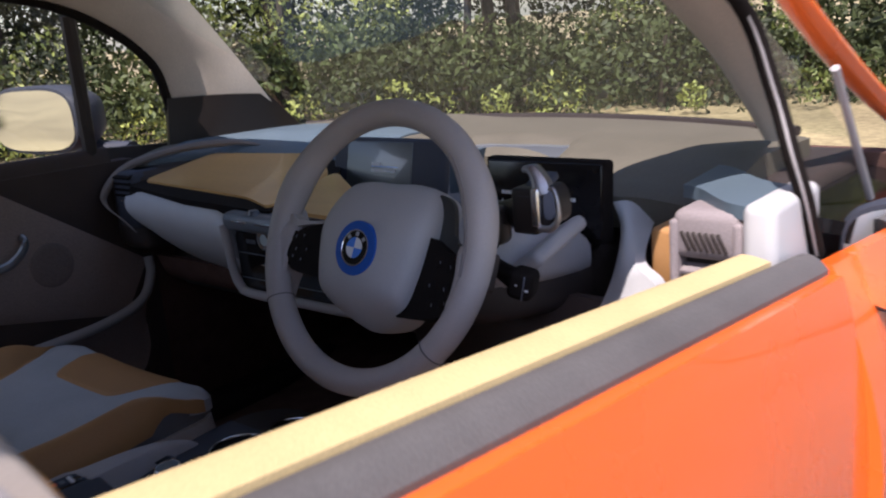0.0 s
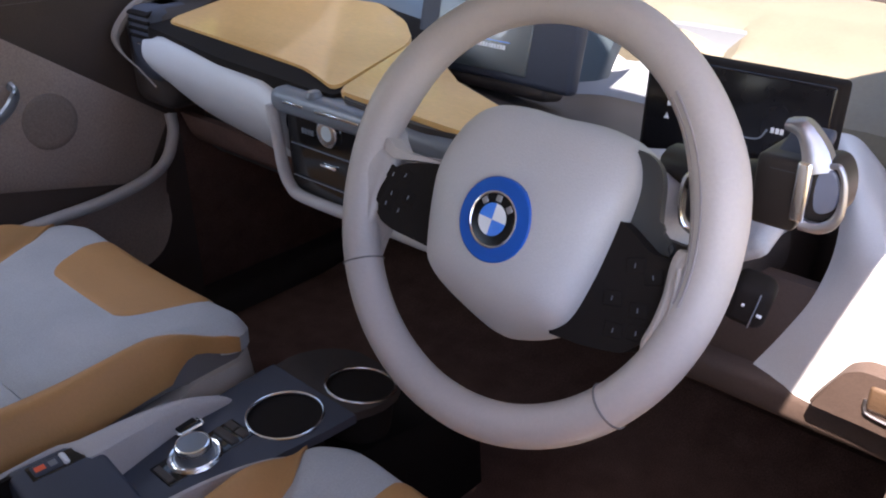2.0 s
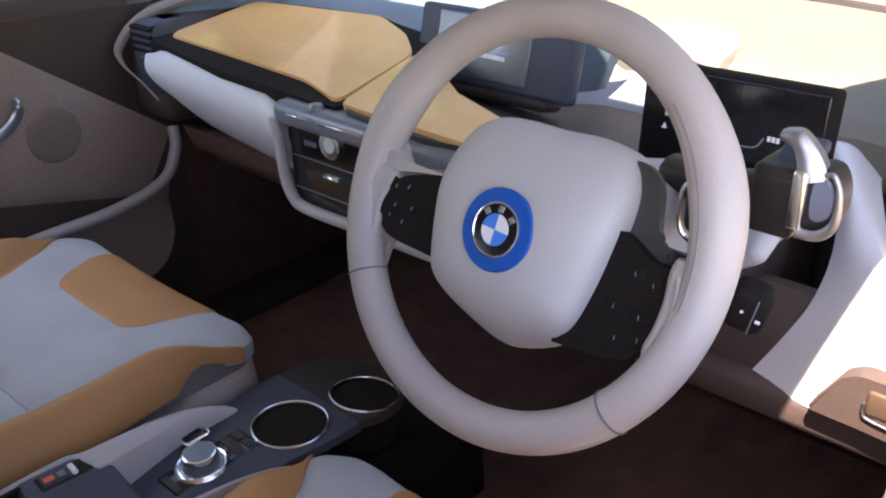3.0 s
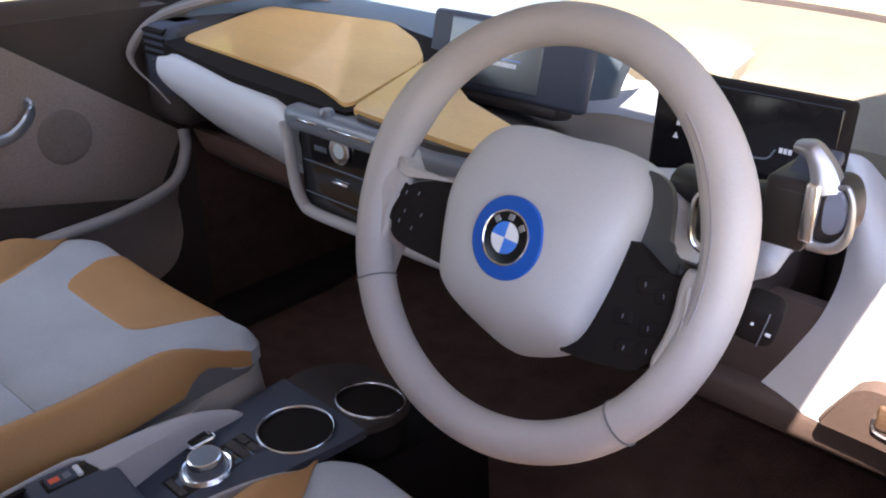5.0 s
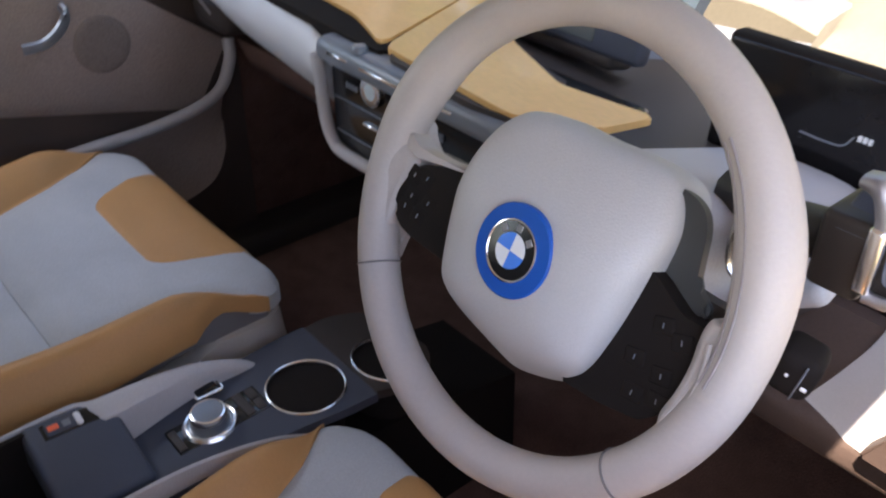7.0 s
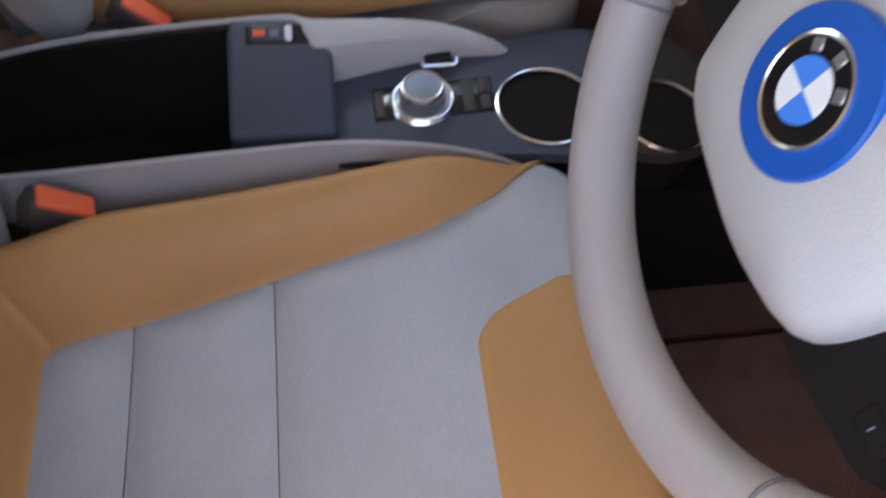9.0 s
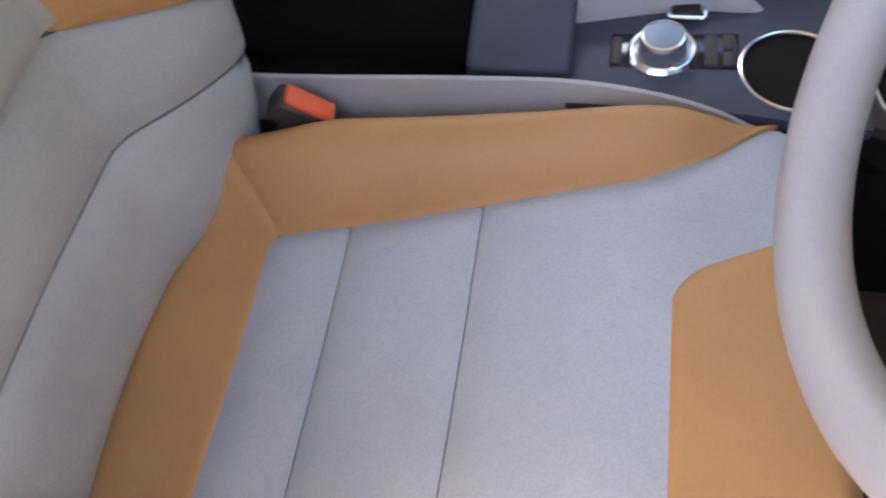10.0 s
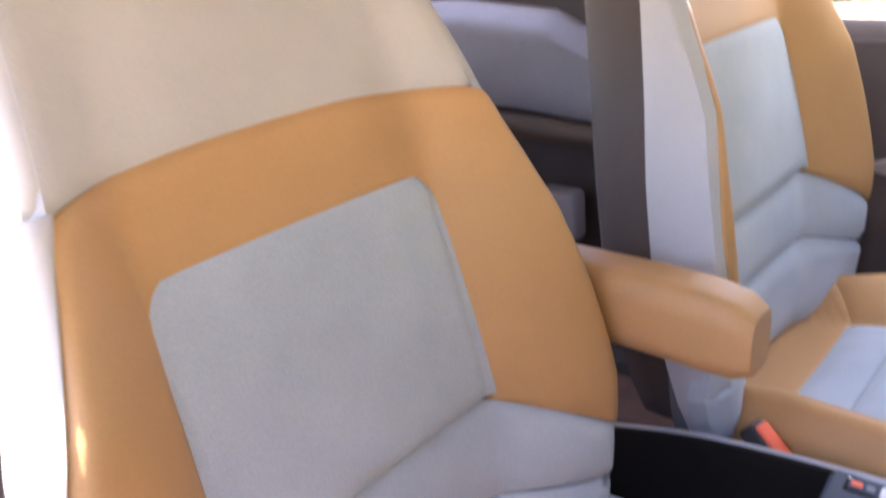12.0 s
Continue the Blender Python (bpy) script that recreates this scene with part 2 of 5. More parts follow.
def sheet(fn, nu, nv, back=None, wrap=False):
    """A grid over fn(u, v); back moves each point to the far side and closes the rim."""
    bm = bmesh.new()
    g = [[bm.verts.new(fn(i / nu, j / nv)) for j in range(nv + 1)] for i in range(nu + 1)]
    for i in range(nu):
        for j in range(nv):
            bm.faces.new((g[i][j], g[i + 1][j], g[i + 1][j + 1], g[i][j + 1]))
    if back is not None:
        off = back if callable(back) else (lambda p: p + Vector(back))
        h = [[bm.verts.new(off(v.co)) for v in row] for row in g]
        for i in range(nu):
            for j in range(nv):
                bm.faces.new((h[i][j], h[i][j + 1], h[i + 1][j + 1], h[i + 1][j]))
        for i in range(nu):
            bm.faces.new((g[i][0], h[i][0], h[i + 1][0], g[i + 1][0]))
            bm.faces.new((g[i][nv], g[i + 1][nv], h[i + 1][nv], h[i][nv]))
        for j in range(nv):
            bm.faces.new((g[0][j], g[0][j + 1], h[0][j + 1], h[0][j]))
            bm.faces.new((g[nu][j], h[nu][j], h[nu][j + 1], g[nu][j + 1]))
    return bm


def catmull(pts, n=8, closed=False):
    P = [Vector(p) for p in pts]
    out = []
    m = len(P)
    for i in range(m if closed else m - 1):
        a = P[(i - 1) % m] if closed or i > 0 else P[0] * 2 - P[1]
        b, c = P[i], P[(i + 1) % m]
        d = P[(i + 2) % m] if closed or i + 2 < m else P[-1] * 2 - P[-2]
        for k in range(n):
            t = k / n
            out.append(0.5 * (2 * b + (c - a) * t + (2 * a - 5 * b + 4 * c - d) * t * t + (3 * b - a - 3 * c + d) * t ** 3))
    if not closed:
        out.append(P[-1])
    return out


def sweep(path, r, seg=10, closed=False, flat=1.0, up=(0, 0, 1)):
    """A tube along a path; r a number or fn(t); flat squeezes it along up."""
    rows = []
    m = len(path)
    for i, p in enumerate(path):
        d = path[(i + 1) % m] - path[i - 1] if closed else path[min(i + 1, m - 1)] - path[max(i - 1, 0)]
        d.normalize()
        side = d.cross(Vector(up))
        side = side.normalized() if side.length > 1e-5 else Vector((1, 0, 0))
        top = side.cross(d)
        rr = r(i / max(1, m - 1)) if callable(r) else r
        rows.append([p + side * (rr * math.cos(a)) + top * (rr * flat * math.sin(a)) for a in (2 * math.pi * k / seg for k in range(seg))])
    if closed:
        rows.append(rows[0])
        bm = rings(rows, cap=False)
        bmesh.ops.remove_doubles(bm, verts=bm.verts, dist=1e-6)
        return bm
    return rings(rows)


def slab(outline, z_fn, thick, bevel=0.002):
    """A plate over a plan outline of (x, y); z_fn(x, y) is its top."""
    bm = bmesh.new()
    top = [bm.verts.new((x, y, z_fn(x, y))) for x, y in outline]
    bot = [bm.verts.new((x, y, z_fn(x, y) - thick)) for x, y in outline]
    f = bm.faces.new(top)
    bm.faces.new(bot[::-1])
    n = len(outline)
    for i in range(n):
        j = (i + 1) % n
        bm.faces.new((top[i], bot[i], bot[j], top[j]))
    if bevel:
        bmesh.ops.bevel(bm, geom=list(f.edges), offset=bevel, segments=2, affect="EDGES")
    return bm


def lathe(profile, seg=32, axis="z"):
    """A turned body from (radius, height) pairs."""
    rows = []
    for r, h in profile:
        rows.append([Vector((max(r, 1e-5) * math.cos(2 * math.pi * k / seg), max(r, 1e-5) * math.sin(2 * math.pi * k / seg), h)) for k in range(seg)])
    return rings(rows)


def moved(bm, m):
    bm.transform(m)
    return bm

# ---------------------------------------------------------------- setting: ground, car shell
part_ground = part("ground", sheet(lambda u, v: Vector(((u - 0.5) * 400, (v - 0.5) * 400,
     0.12 * noise.noise(Vector((u * 60, v * 60, 0))) - 0.1 - 0.0)), 80, 80, (0, 0, -0.4)), "ground")
tagged(part_ground, "dry bright ground with worn grass", "ground", kind="structure")

# Unseen grey sheet, added to cut warm ground bounce into the cabin.
bounce_sheet = part("pavement", sheet(lambda u, v: Vector((-4.5 + 9.0 * u, -6.0 + 12.0 * v, 0.05 + 0.008 * noise.noise(Vector((u * 9, v * 12, 3))))), 30, 40, (0, 0, -0.3)), "bounce_grey")
tagged(bounce_sheet, "unseen grey sheet under the car, added to cut ground bounce", "pavement", kind="structure")


def belt(s, y):
    """Height of the window sill of the door on side s."""
    return 1.042 - 0.11 * (y + 0.5) if s > 0 else 1.050 - 0.02 * y



def side_curve(s, pts):
    return catmull([(s * x, y, z) for x, y, z in pts], 6)


roof_pts = [(-2.1, 1.36), (-1.6, 1.47), (-1.0, 1.525), (-0.4, 1.53), (0.05, 1.50), (0.30, 1.44)]


def roof_z(y):
    return interp(roof_pts, y)


def roof_half(y):
    return interp([(-2.1, 0.52), (-1.2, 0.635), (0.0, 0.635), (0.3, 0.60)], y)


shell = thing("car_roof", "orange car roof with a light fabric lining inside", "car roof", kind="structure")
part("headliner", sheet(lambda u, v: Vector(((2 * u - 1) * (roof_half(-2.1 + 2.325 * v) + 0.03) - 0.03, -2.1 + 2.325 * v,
     roof_z(-2.1 + 2.325 * v) - 0.07 * abs(2 * u - 1) ** 3)), 16, 24, (0, 0, 0.02)), "headliner", shell, "pale fabric roof lining")
part("roof_skin", sheet(lambda u, v: Vector(((2 * u - 1) * (roof_half(-2.1 + 2.345 * v) + 0.05) - 0.03, -2.1 + 2.345 * v,
     roof_z(-2.1 + 2.325 * v) + 0.045 - 0.07 * abs(2 * u - 1) ** 3)), 16, 24, (0, 0, 0.02)), "black_gloss", shell, "black roof skin")

# inner face of the pillar: window side and windscreen side
PIL_IN = [(0.655, -0.15, 1.400), (0.66, 0.127, 1.364), (0.665, 0.28, 1.305), (0.67, 0.384, 1.221), (0.68, 0.418, 1.136), (0.69, 0.43, 1.06)]
PIL_OUT = [(0.555, 0.30, 1.435), (0.568, 0.385, 1.40), (0.574, 0.44, 1.346), (0.577, 0.535, 1.235), (0.582, 0.625, 1.122), (0.60, 0.70, 1.03)]
PIL_OUT_NEAR = [(0.50, 0.22, 1.42), (0.515, 0.31, 1.355), (0.54, 0.39, 1.285), (0.567, 0.51, 1.195), (0.582, 0.61, 1.11), (0.60, 0.70, 1.03)]
PIL_IN_NEAR = [(0.655, -0.15, 1.405), (0.660, 0.08, 1.365), (0.675, 0.25, 1.30), (0.697, 0.345, 1.232), (0.716, 0.388, 1.138), (0.735, 0.385, 1.075)]
SEAL_NEAR = [(0.655, -0.15, 1.405), (0.666, 0.14, 1.345), (0.690, 0.335, 1.254), (0.716, 0.388, 1.138), (0.742, 0.378, 1.062), (0.755, 0.396, 0.996), (0.758, 0.432, 0.92)]
for s in (-1, 1):
    a, b = side_curve(s, PIL_IN if s < 0 else PIL_IN_NEAR), side_curve(s, PIL_OUT if s < 0 else PIL_OUT_NEAR)
    n = len(a) - 1

    def strip(u, v, a=a, b=b, n=n, s=s):
        i = min(n - 1, int(u * n))
        f = u * n - i
        p, q = a[i].lerp(a[i + 1], f), b[i].lerp(b[i + 1], f)
        return p.lerp(q, v) + Vector((-s * 0.02 * math.sin(math.pi * v), 0, 0))

    p = part("windscreen_pillar", sheet(strip, 40, 10, (s * 0.035, 0.01, 0.01) if s < 0 else (-0.006, 0.03, 0.015)), "pillar_cloth")
    tagged(p, "light grey fabric-covered windscreen pillar", "pillar", kind="structure")
    p2 = part("pillar_seal", sweep(a if s < 0 else side_curve(s, SEAL_NEAR), 0.011, 10, up=(0, 0, 1) if s < 0 else (1, 0, 0)), "tray_black")
    if s > 0:
        tagged(part("seal_edge", sweep([q + Vector((0.004, -0.0105, 0.002)) for q in side_curve(s, SEAL_NEAR)], 0.0022, 6, up=(1, 0, 0)), "lilac"), "pale edge line along the door seal", "seal", kind="structure")
    tagged(p2, "dark rubber seal along the windscreen pillar", "seal", kind="structure")
    skin_line = side_curve(s, [(0.60, 0.30, 1.47), (0.66, 0.44, 1.33), (0.70, 0.60, 1.20), (0.72, 0.78, 1.10), (0.74, 0.95, 1.02)])
    if s > 0:
        tagged(part("pillar_skin", sweep(skin_line, 0.022, 10, flat=0.8), "orange"), "orange painted outer skin of the windscreen pillar", "pillar", kind="structure")
    # side rail over the doors and rear pillar
    rx = 0.655
    rail = side_curve(s, [(rx, -0.15, 1.405), (rx, -0.8, 1.41), (0.60, -1.5, 1.36), (0.57, -2.0, 1.28)])
    tagged(part("roof_rail", sweep(rail, 0.045, 10, flat=1.3), "brown"), "dark trim rail over the door openings", "rail", kind="structure")
    tagged(part("rear_pillar", sheet(lambda u, v, s=s: Vector((s * (0.70 - 0.07 * v), -1.45 - 0.55 * u - 0.05 * v, 0.95 + 0.40 * v)), 8, 8, (s * 0.05, 0, 0)), "brown"),
           "dark rear pillar of the car", "pillar", kind="structure")
    tagged(part("side_wall", sheet(lambda u, v, s=s: Vector((s * (0.72 + 0.01 * math.sin(v * 3)), -2.1 + 1.25 * u, 0.35 + (0.66 + 0.10 * smooth01(u * 2)) * v)), 10, 8, (s * 0.12, 0, 0)), "brown"),
           "dark rear side trim of the car", "side wall", kind="structure")
    tagged(part("door_post", sweep([Vector((s * 0.745, -0.83, 0.30)), Vector((s * 0.735, -0.84, 1.0)), Vector((s * 0.66, -0.90, 1.40))], 0.035, 8), "brown"),
           "dark door post behind the front seat", "post", kind="structure")
    tagged(part("sill_panel", rbox(min(s * 0.62, s * 0.80), max(s * 0.62, s * 0.80), -2.0, 0.9, 0.26, 0.40, 0.03), "dark"), "dark door sill", "sill", kind="structure")

tagged(part("header_rail", sweep(catmull([(-0.585, 0.205, 1.43), (-0.3, 0.238, 1.455), (0, 0.248, 1.46), (0.3, 0.238, 1.455), (0.585, 0.205, 1.43)], 6), 0.03, 8, flat=0.8), "headliner"),
       "pale trim over the windscreen", "rail", kind="structure")
tagged(part("floor", sheet(lambda u, v: Vector(((u - 0.5) * 1.5, -2.1 + 3.1 * v, 0.36 + 0.06 * smooth01((v - 0.86) * 8))), 6, 30, (0, 0, -0.06)), "carpet"),
       "dark carpeted car floor", "floor", kind="structure")
tagged(part("bulkhead", sheet(lambda u, v: Vector(((u - 0.5) * 1.5, 0.98 - 0.12 * v + 0.02 * math.sin(u * 9), 0.36 + 0.62 * v)), 10, 8, (0, 0.05, 0)), "carpet"),
       "dark carpeted front bulkhead", "bulkhead", kind="structure")
tagged(part("tailgate", sheet(lambda u, v: Vector(((u - 0.5) * 1.36, -2.1 - 0.05 * math.sin(v * 3.1), 0.36 + 0.66 * v)), 8, 6, (0, -0.05, 0)), "brown"),
       "dark tailgate trim", "tailgate", kind="structure")


def ws_base(x):
    return 0.965 - 0.42 * x * x


glass = part("windscreen", sheet(lambda u, v: Vector(((2 * u - 1) * (0.70 - 0.10 * v), ws_base((2 * u - 1) * 0.70) + 0.02 - (0.73 - 0.10 * abs(2 * u - 1) ** 2 * 1.6) * v, 1.02 + 0.425 * v)), 16, 10), "screen_pane")
glass.visible_shadow = False
tagged(glass, "clear laminated windscreen", "windscreen", kind="structure")
tagged(part("windscreen_edge", sweep([Vector((x / 20, ws_base(x / 20) + 0.012, 1.022)) for x in range(-13, 13)], 0.009, 8), "dark"),
       "black band at the foot of the windscreen", "seal", kind="structure")
tagged(part("bonnet", sheet(lambda u, v: Vector(((2 * u - 1) * (0.80 - 0.1 * v), ws_base((2 * u - 1) * 0.7) + 0.05 + 0.75 * v, 0.985 - 0.10 * v - 0.16 * v * v - 0.05 * (2 * u - 1) ** 2)), 14, 12, (0, 0, -0.03)), "black_gloss"),
       "black car bonnet", "bonnet", kind="structure")
for s in (-1, 1):
    tagged(part("cowl", sheet(lambda u, v, s=s: Vector((s * (0.66 + 0.135 * u), 0.47 + 0.40 * v, 0.975 - 0.02 * u - 0.01 * v)), 6, 8, (0, 0, -0.02)), "black_gloss"), "black glossy cowl between bonnet and wing", "cowl", kind="structure")
    tagged(part("wing", sheet(lambda u, v, s=s: Vector((s * (0.80 + 0.07 * math.sin(math.pi * min(1, v * 1.1))), 0.36 + 1.3 * u, 0.93 - 0.13 * u - 0.65 * v)), 12, 12, (-s * 0.02, 0, 0)), "orange"),
           "orange front wing of the car", "wing", kind="structure")


# ---------------------------------------------------------------- doors
def build_door(s):
    d = thing("door_1" if s > 0 else "door_2", "orange car door with its window wound down" if s > 0 else "passenger door with dark trim and grey speaker panel",
              "door", (s * 0.74, 0, 0), kind="structure")
    o = Vector((-s * 0.74, 0, 0))

    def P(x, y, z):
        return Vector((s * x, y, z)) + o

    y0, y1 = -0.80, 0.34

    def skin(u, v):
        y = y0 + (y1 + 0.02 - y0) * u
        z = belt(s, y) - 0.030 - (belt(s, y) - 0.30) * v
        x = 0.795 + 0.068 * math.sin(math.pi * min(1, 0.06 + v * 0.8)) ** 0.8 - 0.05 * v * v
        return P(x, y, z)

    part("outer_skin", sheet(skin, 26, 26, (-s * 0.018, 0, 0)), "orange", d, "glossy orange painted metal")

    def seal(u, v):
        y = y0 + (y1 + 0.02 - y0) * u
        return P(0.760 + 0.036 * v, y, belt(s, y) - 0.008 + 0.004 * math.sin(v * math.pi) - 0.016 * v * v)

    part("window_seal", sheet(seal, 26, 8, (0, 0, -0.03)), "rubber", d, "grey rubber window seal")

    def sill(u, v):
        y = y0 + (y1 - 0.07 - y0) * u
        w = v * math.pi
        return P(0.757 - 0.055 * v - 0.004 * math.sin(w), y, belt(s, y) - 0.004 + 0.006 * math.sin(w) - 0.07 * max(0, v - 0.55) ** 2 * 4)

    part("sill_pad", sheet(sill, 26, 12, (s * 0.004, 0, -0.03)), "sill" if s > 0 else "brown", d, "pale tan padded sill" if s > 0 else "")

    def inner(u, v):
        y = y0 + (y1 - 0.02 - y0) * u
        z = belt(s, y) - 0.03 - (belt(s, y) - 0.40) * v
        x = 0.703 - 0.02 * smooth01((v - 0.25) * 5)
        return P(x, y, z)

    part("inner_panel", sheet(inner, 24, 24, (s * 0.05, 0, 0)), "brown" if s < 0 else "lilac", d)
    # speaker panel: four-sided soft grey field
    q = [(0.0, 1.0), (0.30, 0.785), (0.23, 0.672), (-0.70, 0.86)] if s < 0 else [(0.0, 0.90), (0.28, 0.74), (0.23, 0.64), (-0.70, 0.80)]

    def speaker(u, v):
        a = Vector(q[0]).lerp(Vector(q[1]), u)
        b = Vector((-0.45, 0.83 if s < 0 else 0.77)).lerp(Vector(q[2]), u)
        y, z = a.lerp(b, v)
        bulge = 0.016 * math.sin(math.pi * u) ** 0.5 * math.sin(math.pi * v) ** 0.5
        return P(0.681 - bulge, y, z)

    part("speaker_panel", sheet(speaker, 20, 16, (s * 0.012, 0, 0)), "door_grey", d, "grey woven panel over the loudspeaker")
    part("speaker_ring", moved(lathe([(0.047, -0.01), (0.047, 0.0), (0.043, 0.003), (0.034, 0.004), (0.0, 0.0050)], 36), Matrix.Translation(P(0.6655, 0.076, 0.832)) @ Matrix.Rotation(radians(-90 * s), 4, "Y")), "speaker_grey", d, "dark round loudspeaker cover")
    rim = catmull([P(0.655, -0.72, 0.60), P(0.650, -0.4, 0.615), P(0.65, -0.06, 0.665), P(0.652, 0.14, 0.675), P(0.655, 0.25, 0.700), P(0.665, 0.292, 0.75), P(0.675, 0.300, 0.79)], 8)
    part("pocket_rim", sweep(rim, 0.011, 10), "lilac", d, "pale rim of the map pocket")

    def pocket(u, v):
        i = min(len(rim) - 2, int(u * (len(rim) - 1)))
        p = rim[i].lerp(rim[i + 1], u * (len(rim) - 1) - i)
        return Vector((p.x + s * 0.02 * math.sin(v * 3), p.y - 0.03 * v, p.z - 0.17 * v))

    part("map_pocket", sheet(pocket, 30, 8, (s * 0.01, 0, 0)), "door_grey", d)
    if s < 0:
        dish = part("handle_recess", moved(lathe([(0.050, -0.002), (0.050, 0.004), (0.044, 0.006), (0.040, 0.001), (0.0, -0.001)], 32), Matrix.Translation(P(0.678, -0.005, 0.872)) @ Matrix.Rotation(radians(90), 4, "Y") @ Matrix.Diagonal((0.75, 1.15, 1, 1))), "brown", d, "oval recess of the door pull")
        pull = catmull([P(0.660, -0.045, 0.853), P(0.650, -0.015, 0.858), P(0.648, 0.012, 0.876), P(0.650, 0.026, 0.897), P(0.662, 0.024, 0.906)], 6)
        part("door_pull", sweep(pull, 0.0055, 8, flat=1.6), "knob_grey", dish, "satin metal door pull")
    return d


build_door(1)
build_door(-1)
for s in (-1,):
    bar = part("window_post", sweep([Vector((s * 0.735, 0.225, 0.95)), Vector((s * 0.725, 0.235, 1.05)), Vector((s * 0.675, 0.215, 1.33))], 0.016, 8, flat=1.0), "dark")
    tagged(bar, "dark upright bar between door window and corner pane", "post", kind="structure")
tagged(part("corner_pane_strip", sweep([Vector((0.775, 0.431, 1.162)), Vector((0.775, 0.503, 1.082)), Vector((0.775, 0.613, 0.96))], 0.006, 8), "lilac"), "pale strip at the corner pane", "trim", kind="structure")
for s in (-1, 1):
    tagged(part("kick_panel", sheet(lambda u, v, s=s: Vector((s * (0.71 - 0.02 * math.sin(3 * v)), 0.30 + 0.68 * u, 0.34 + (0.62 if s < 0 else 0.44) * v)), 6, 6, (s * 0.03, 0, 0)), "carpet"), "dark footwell side trim", "trim", kind="structure")
    if s < 0:
        tagged(part("mirror_base", sheet(lambda u, v, s=s: Vector((s * (0.735 + 0.02 * v), 0.23 + 0.36 * u, 0.90 + (0.145 - 0.03 * u) * v)), 8, 5, (s * 0.02, 0, 0)), "dark"),
               "dark triangle trim by the door mirror", "trim", kind="structure")
w = part("passenger_window", sheet(lambda u, v: Vector((-0.735 + 0.07 * v, -0.80 + 1.02 * u, 1.02 + 0.36 * v)), 2, 2), "glass")
w.visible_shadow = False
tagged(w, "clear raised passenger side window", "window", kind="structure")


CORNER = [Vector(p) for p in ((-0.674, 0.400, 1.005), (-0.674, 0.415, 1.137), (-0.597, 0.735, 1.030), (-0.588, 0.636, 1.121))]


def corner_face(u, v):
    """Pillar foot: hollow between the corner window and the windscreen, its front edge sweeping down to the dashboard."""
    lo, hi = CORNER[0].lerp(CORNER[2], u), CORNER[1].lerp(CORNER[3], u)
    p = lo.lerp(hi, v)
    return p + Vector((0.006 + 0.020 * math.sin(math.pi * u), -0.004, 0.004 * math.sin(math.pi * u) * v))


corner = part("corner_trim", sheet(corner_face, 16, 10, (-0.03, 0.012, -0.004)), "dark_satin")
tagged(corner, "dark moulded trim at the pillar foot", "trim", kind="structure")


def door_mirror(s):
    t = thing("door_mirror", "dark door mirror housing with a glass facing backwards", "door mirror", ((1.0 * s, 0.26, 1.105) if s < 0 else (0.935, 0.46, 0.915)))
    rows = []
    for r, k in ((0.35, 0.13), (0.75, 0.10), (0.97, 0.05), (1.0, 0.0), (0.95, -0.012)):
        rows.append([Vector((0.165 * r * math.copysign(abs(math.cos(a)) ** 0.6, math.cos(a)), k, 0.082 * r * math.copysign(abs(math.sin(a)) ** 0.6, math.sin(a)))) for a in (2 * math.pi * i / 36 for i in range(36))])
    part("housing", rings(rows), "slate", t)
    rows = [[Vector((0.152 * r * math.copysign(abs(math.cos(a)) ** 0.6, math.cos(a)), -0.0135 - k, 0.072 * r * math.copysign(abs(math.sin(a)) ** 0.6, math.sin(a)))) for a in (2 * math.pi * i / 36 for i in range(36))] for r, k in ((1, 0), (1, 0.002), (0.02, 0.003))]
    part("mirror_glass", rings(rows), "mirror", t, "silvered mirror glass")
    part("arm", sweep([Vector((-s * 0.06, 0.05, -0.05)), Vector((-s * 0.13, 0.07, -0.075)), Vector((-s * 0.21, 0.09, -0.08))], 0.025, 10, flat=0.6), "slate", t)
    t.rotation_euler = (0, 0, radians(-10 * s) if s < 0 else radians(-8))
    return t


door_mirror(-1)
door_mirror(1)

# ---------------------------------------------------------------- dashboard
dash = thing("dashboard", "pale grey dashboard with wood shelf and dark air vents", "dashboard", (0, 0.45, 0.9))
D0 = Vector((0, -0.45, -0.9))


def dpart(name, bm, mat, label="", parent=None):
    return part(name, moved(bm, Matrix.Translation(D0)), mat, parent or dash, label)


def top_rear(x):
    return interp([(-0.66, 0.26), (-0.60, 0.40), (-0.55, 0.452), (-0.28, 0.478), (-0.16, 0.445), (-0.13, 0.50), (0.04, 0.545), (0.07, 0.59), (0.25, 0.60), (0.28, 0.46), (0.48, 0.47), (0.60, 0.45), (0.70, 0.42)], x)


def top_z(x, y):
    r, f = top_rear(x), ws_base(x)
    t = (y - r) / max(0.05, f - r)
    edge = 1.012 + 0.012 * smooth01((-x - 0.1) * 5)
    return edge + 0.022 * smooth01(t * 4) - 0.012 * t - 0.03 * max(0, abs(x) - 0.5) * 2 - 0.03 * smooth01((x - 0.15) * 6) * (1 - smooth01(t * 2.2))


def dtop(u, v):
    x = -0.66 + 1.29 * u
    y = top_rear(x) + (ws_base(x) - top_rear(x)) * v
    z = top_z(x, y)
    if v < 0.001:
        z -= 0.012
    return Vector((x, y, z))


dpart("top_pad", sheet(dtop, 60, 24, (0, 0, -0.05)), "dash_top", "pale woven fibre dashboard top")


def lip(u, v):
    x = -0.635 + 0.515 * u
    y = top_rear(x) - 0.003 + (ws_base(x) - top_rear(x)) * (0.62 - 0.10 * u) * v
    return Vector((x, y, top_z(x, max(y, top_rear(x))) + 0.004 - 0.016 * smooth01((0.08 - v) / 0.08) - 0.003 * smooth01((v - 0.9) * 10)))


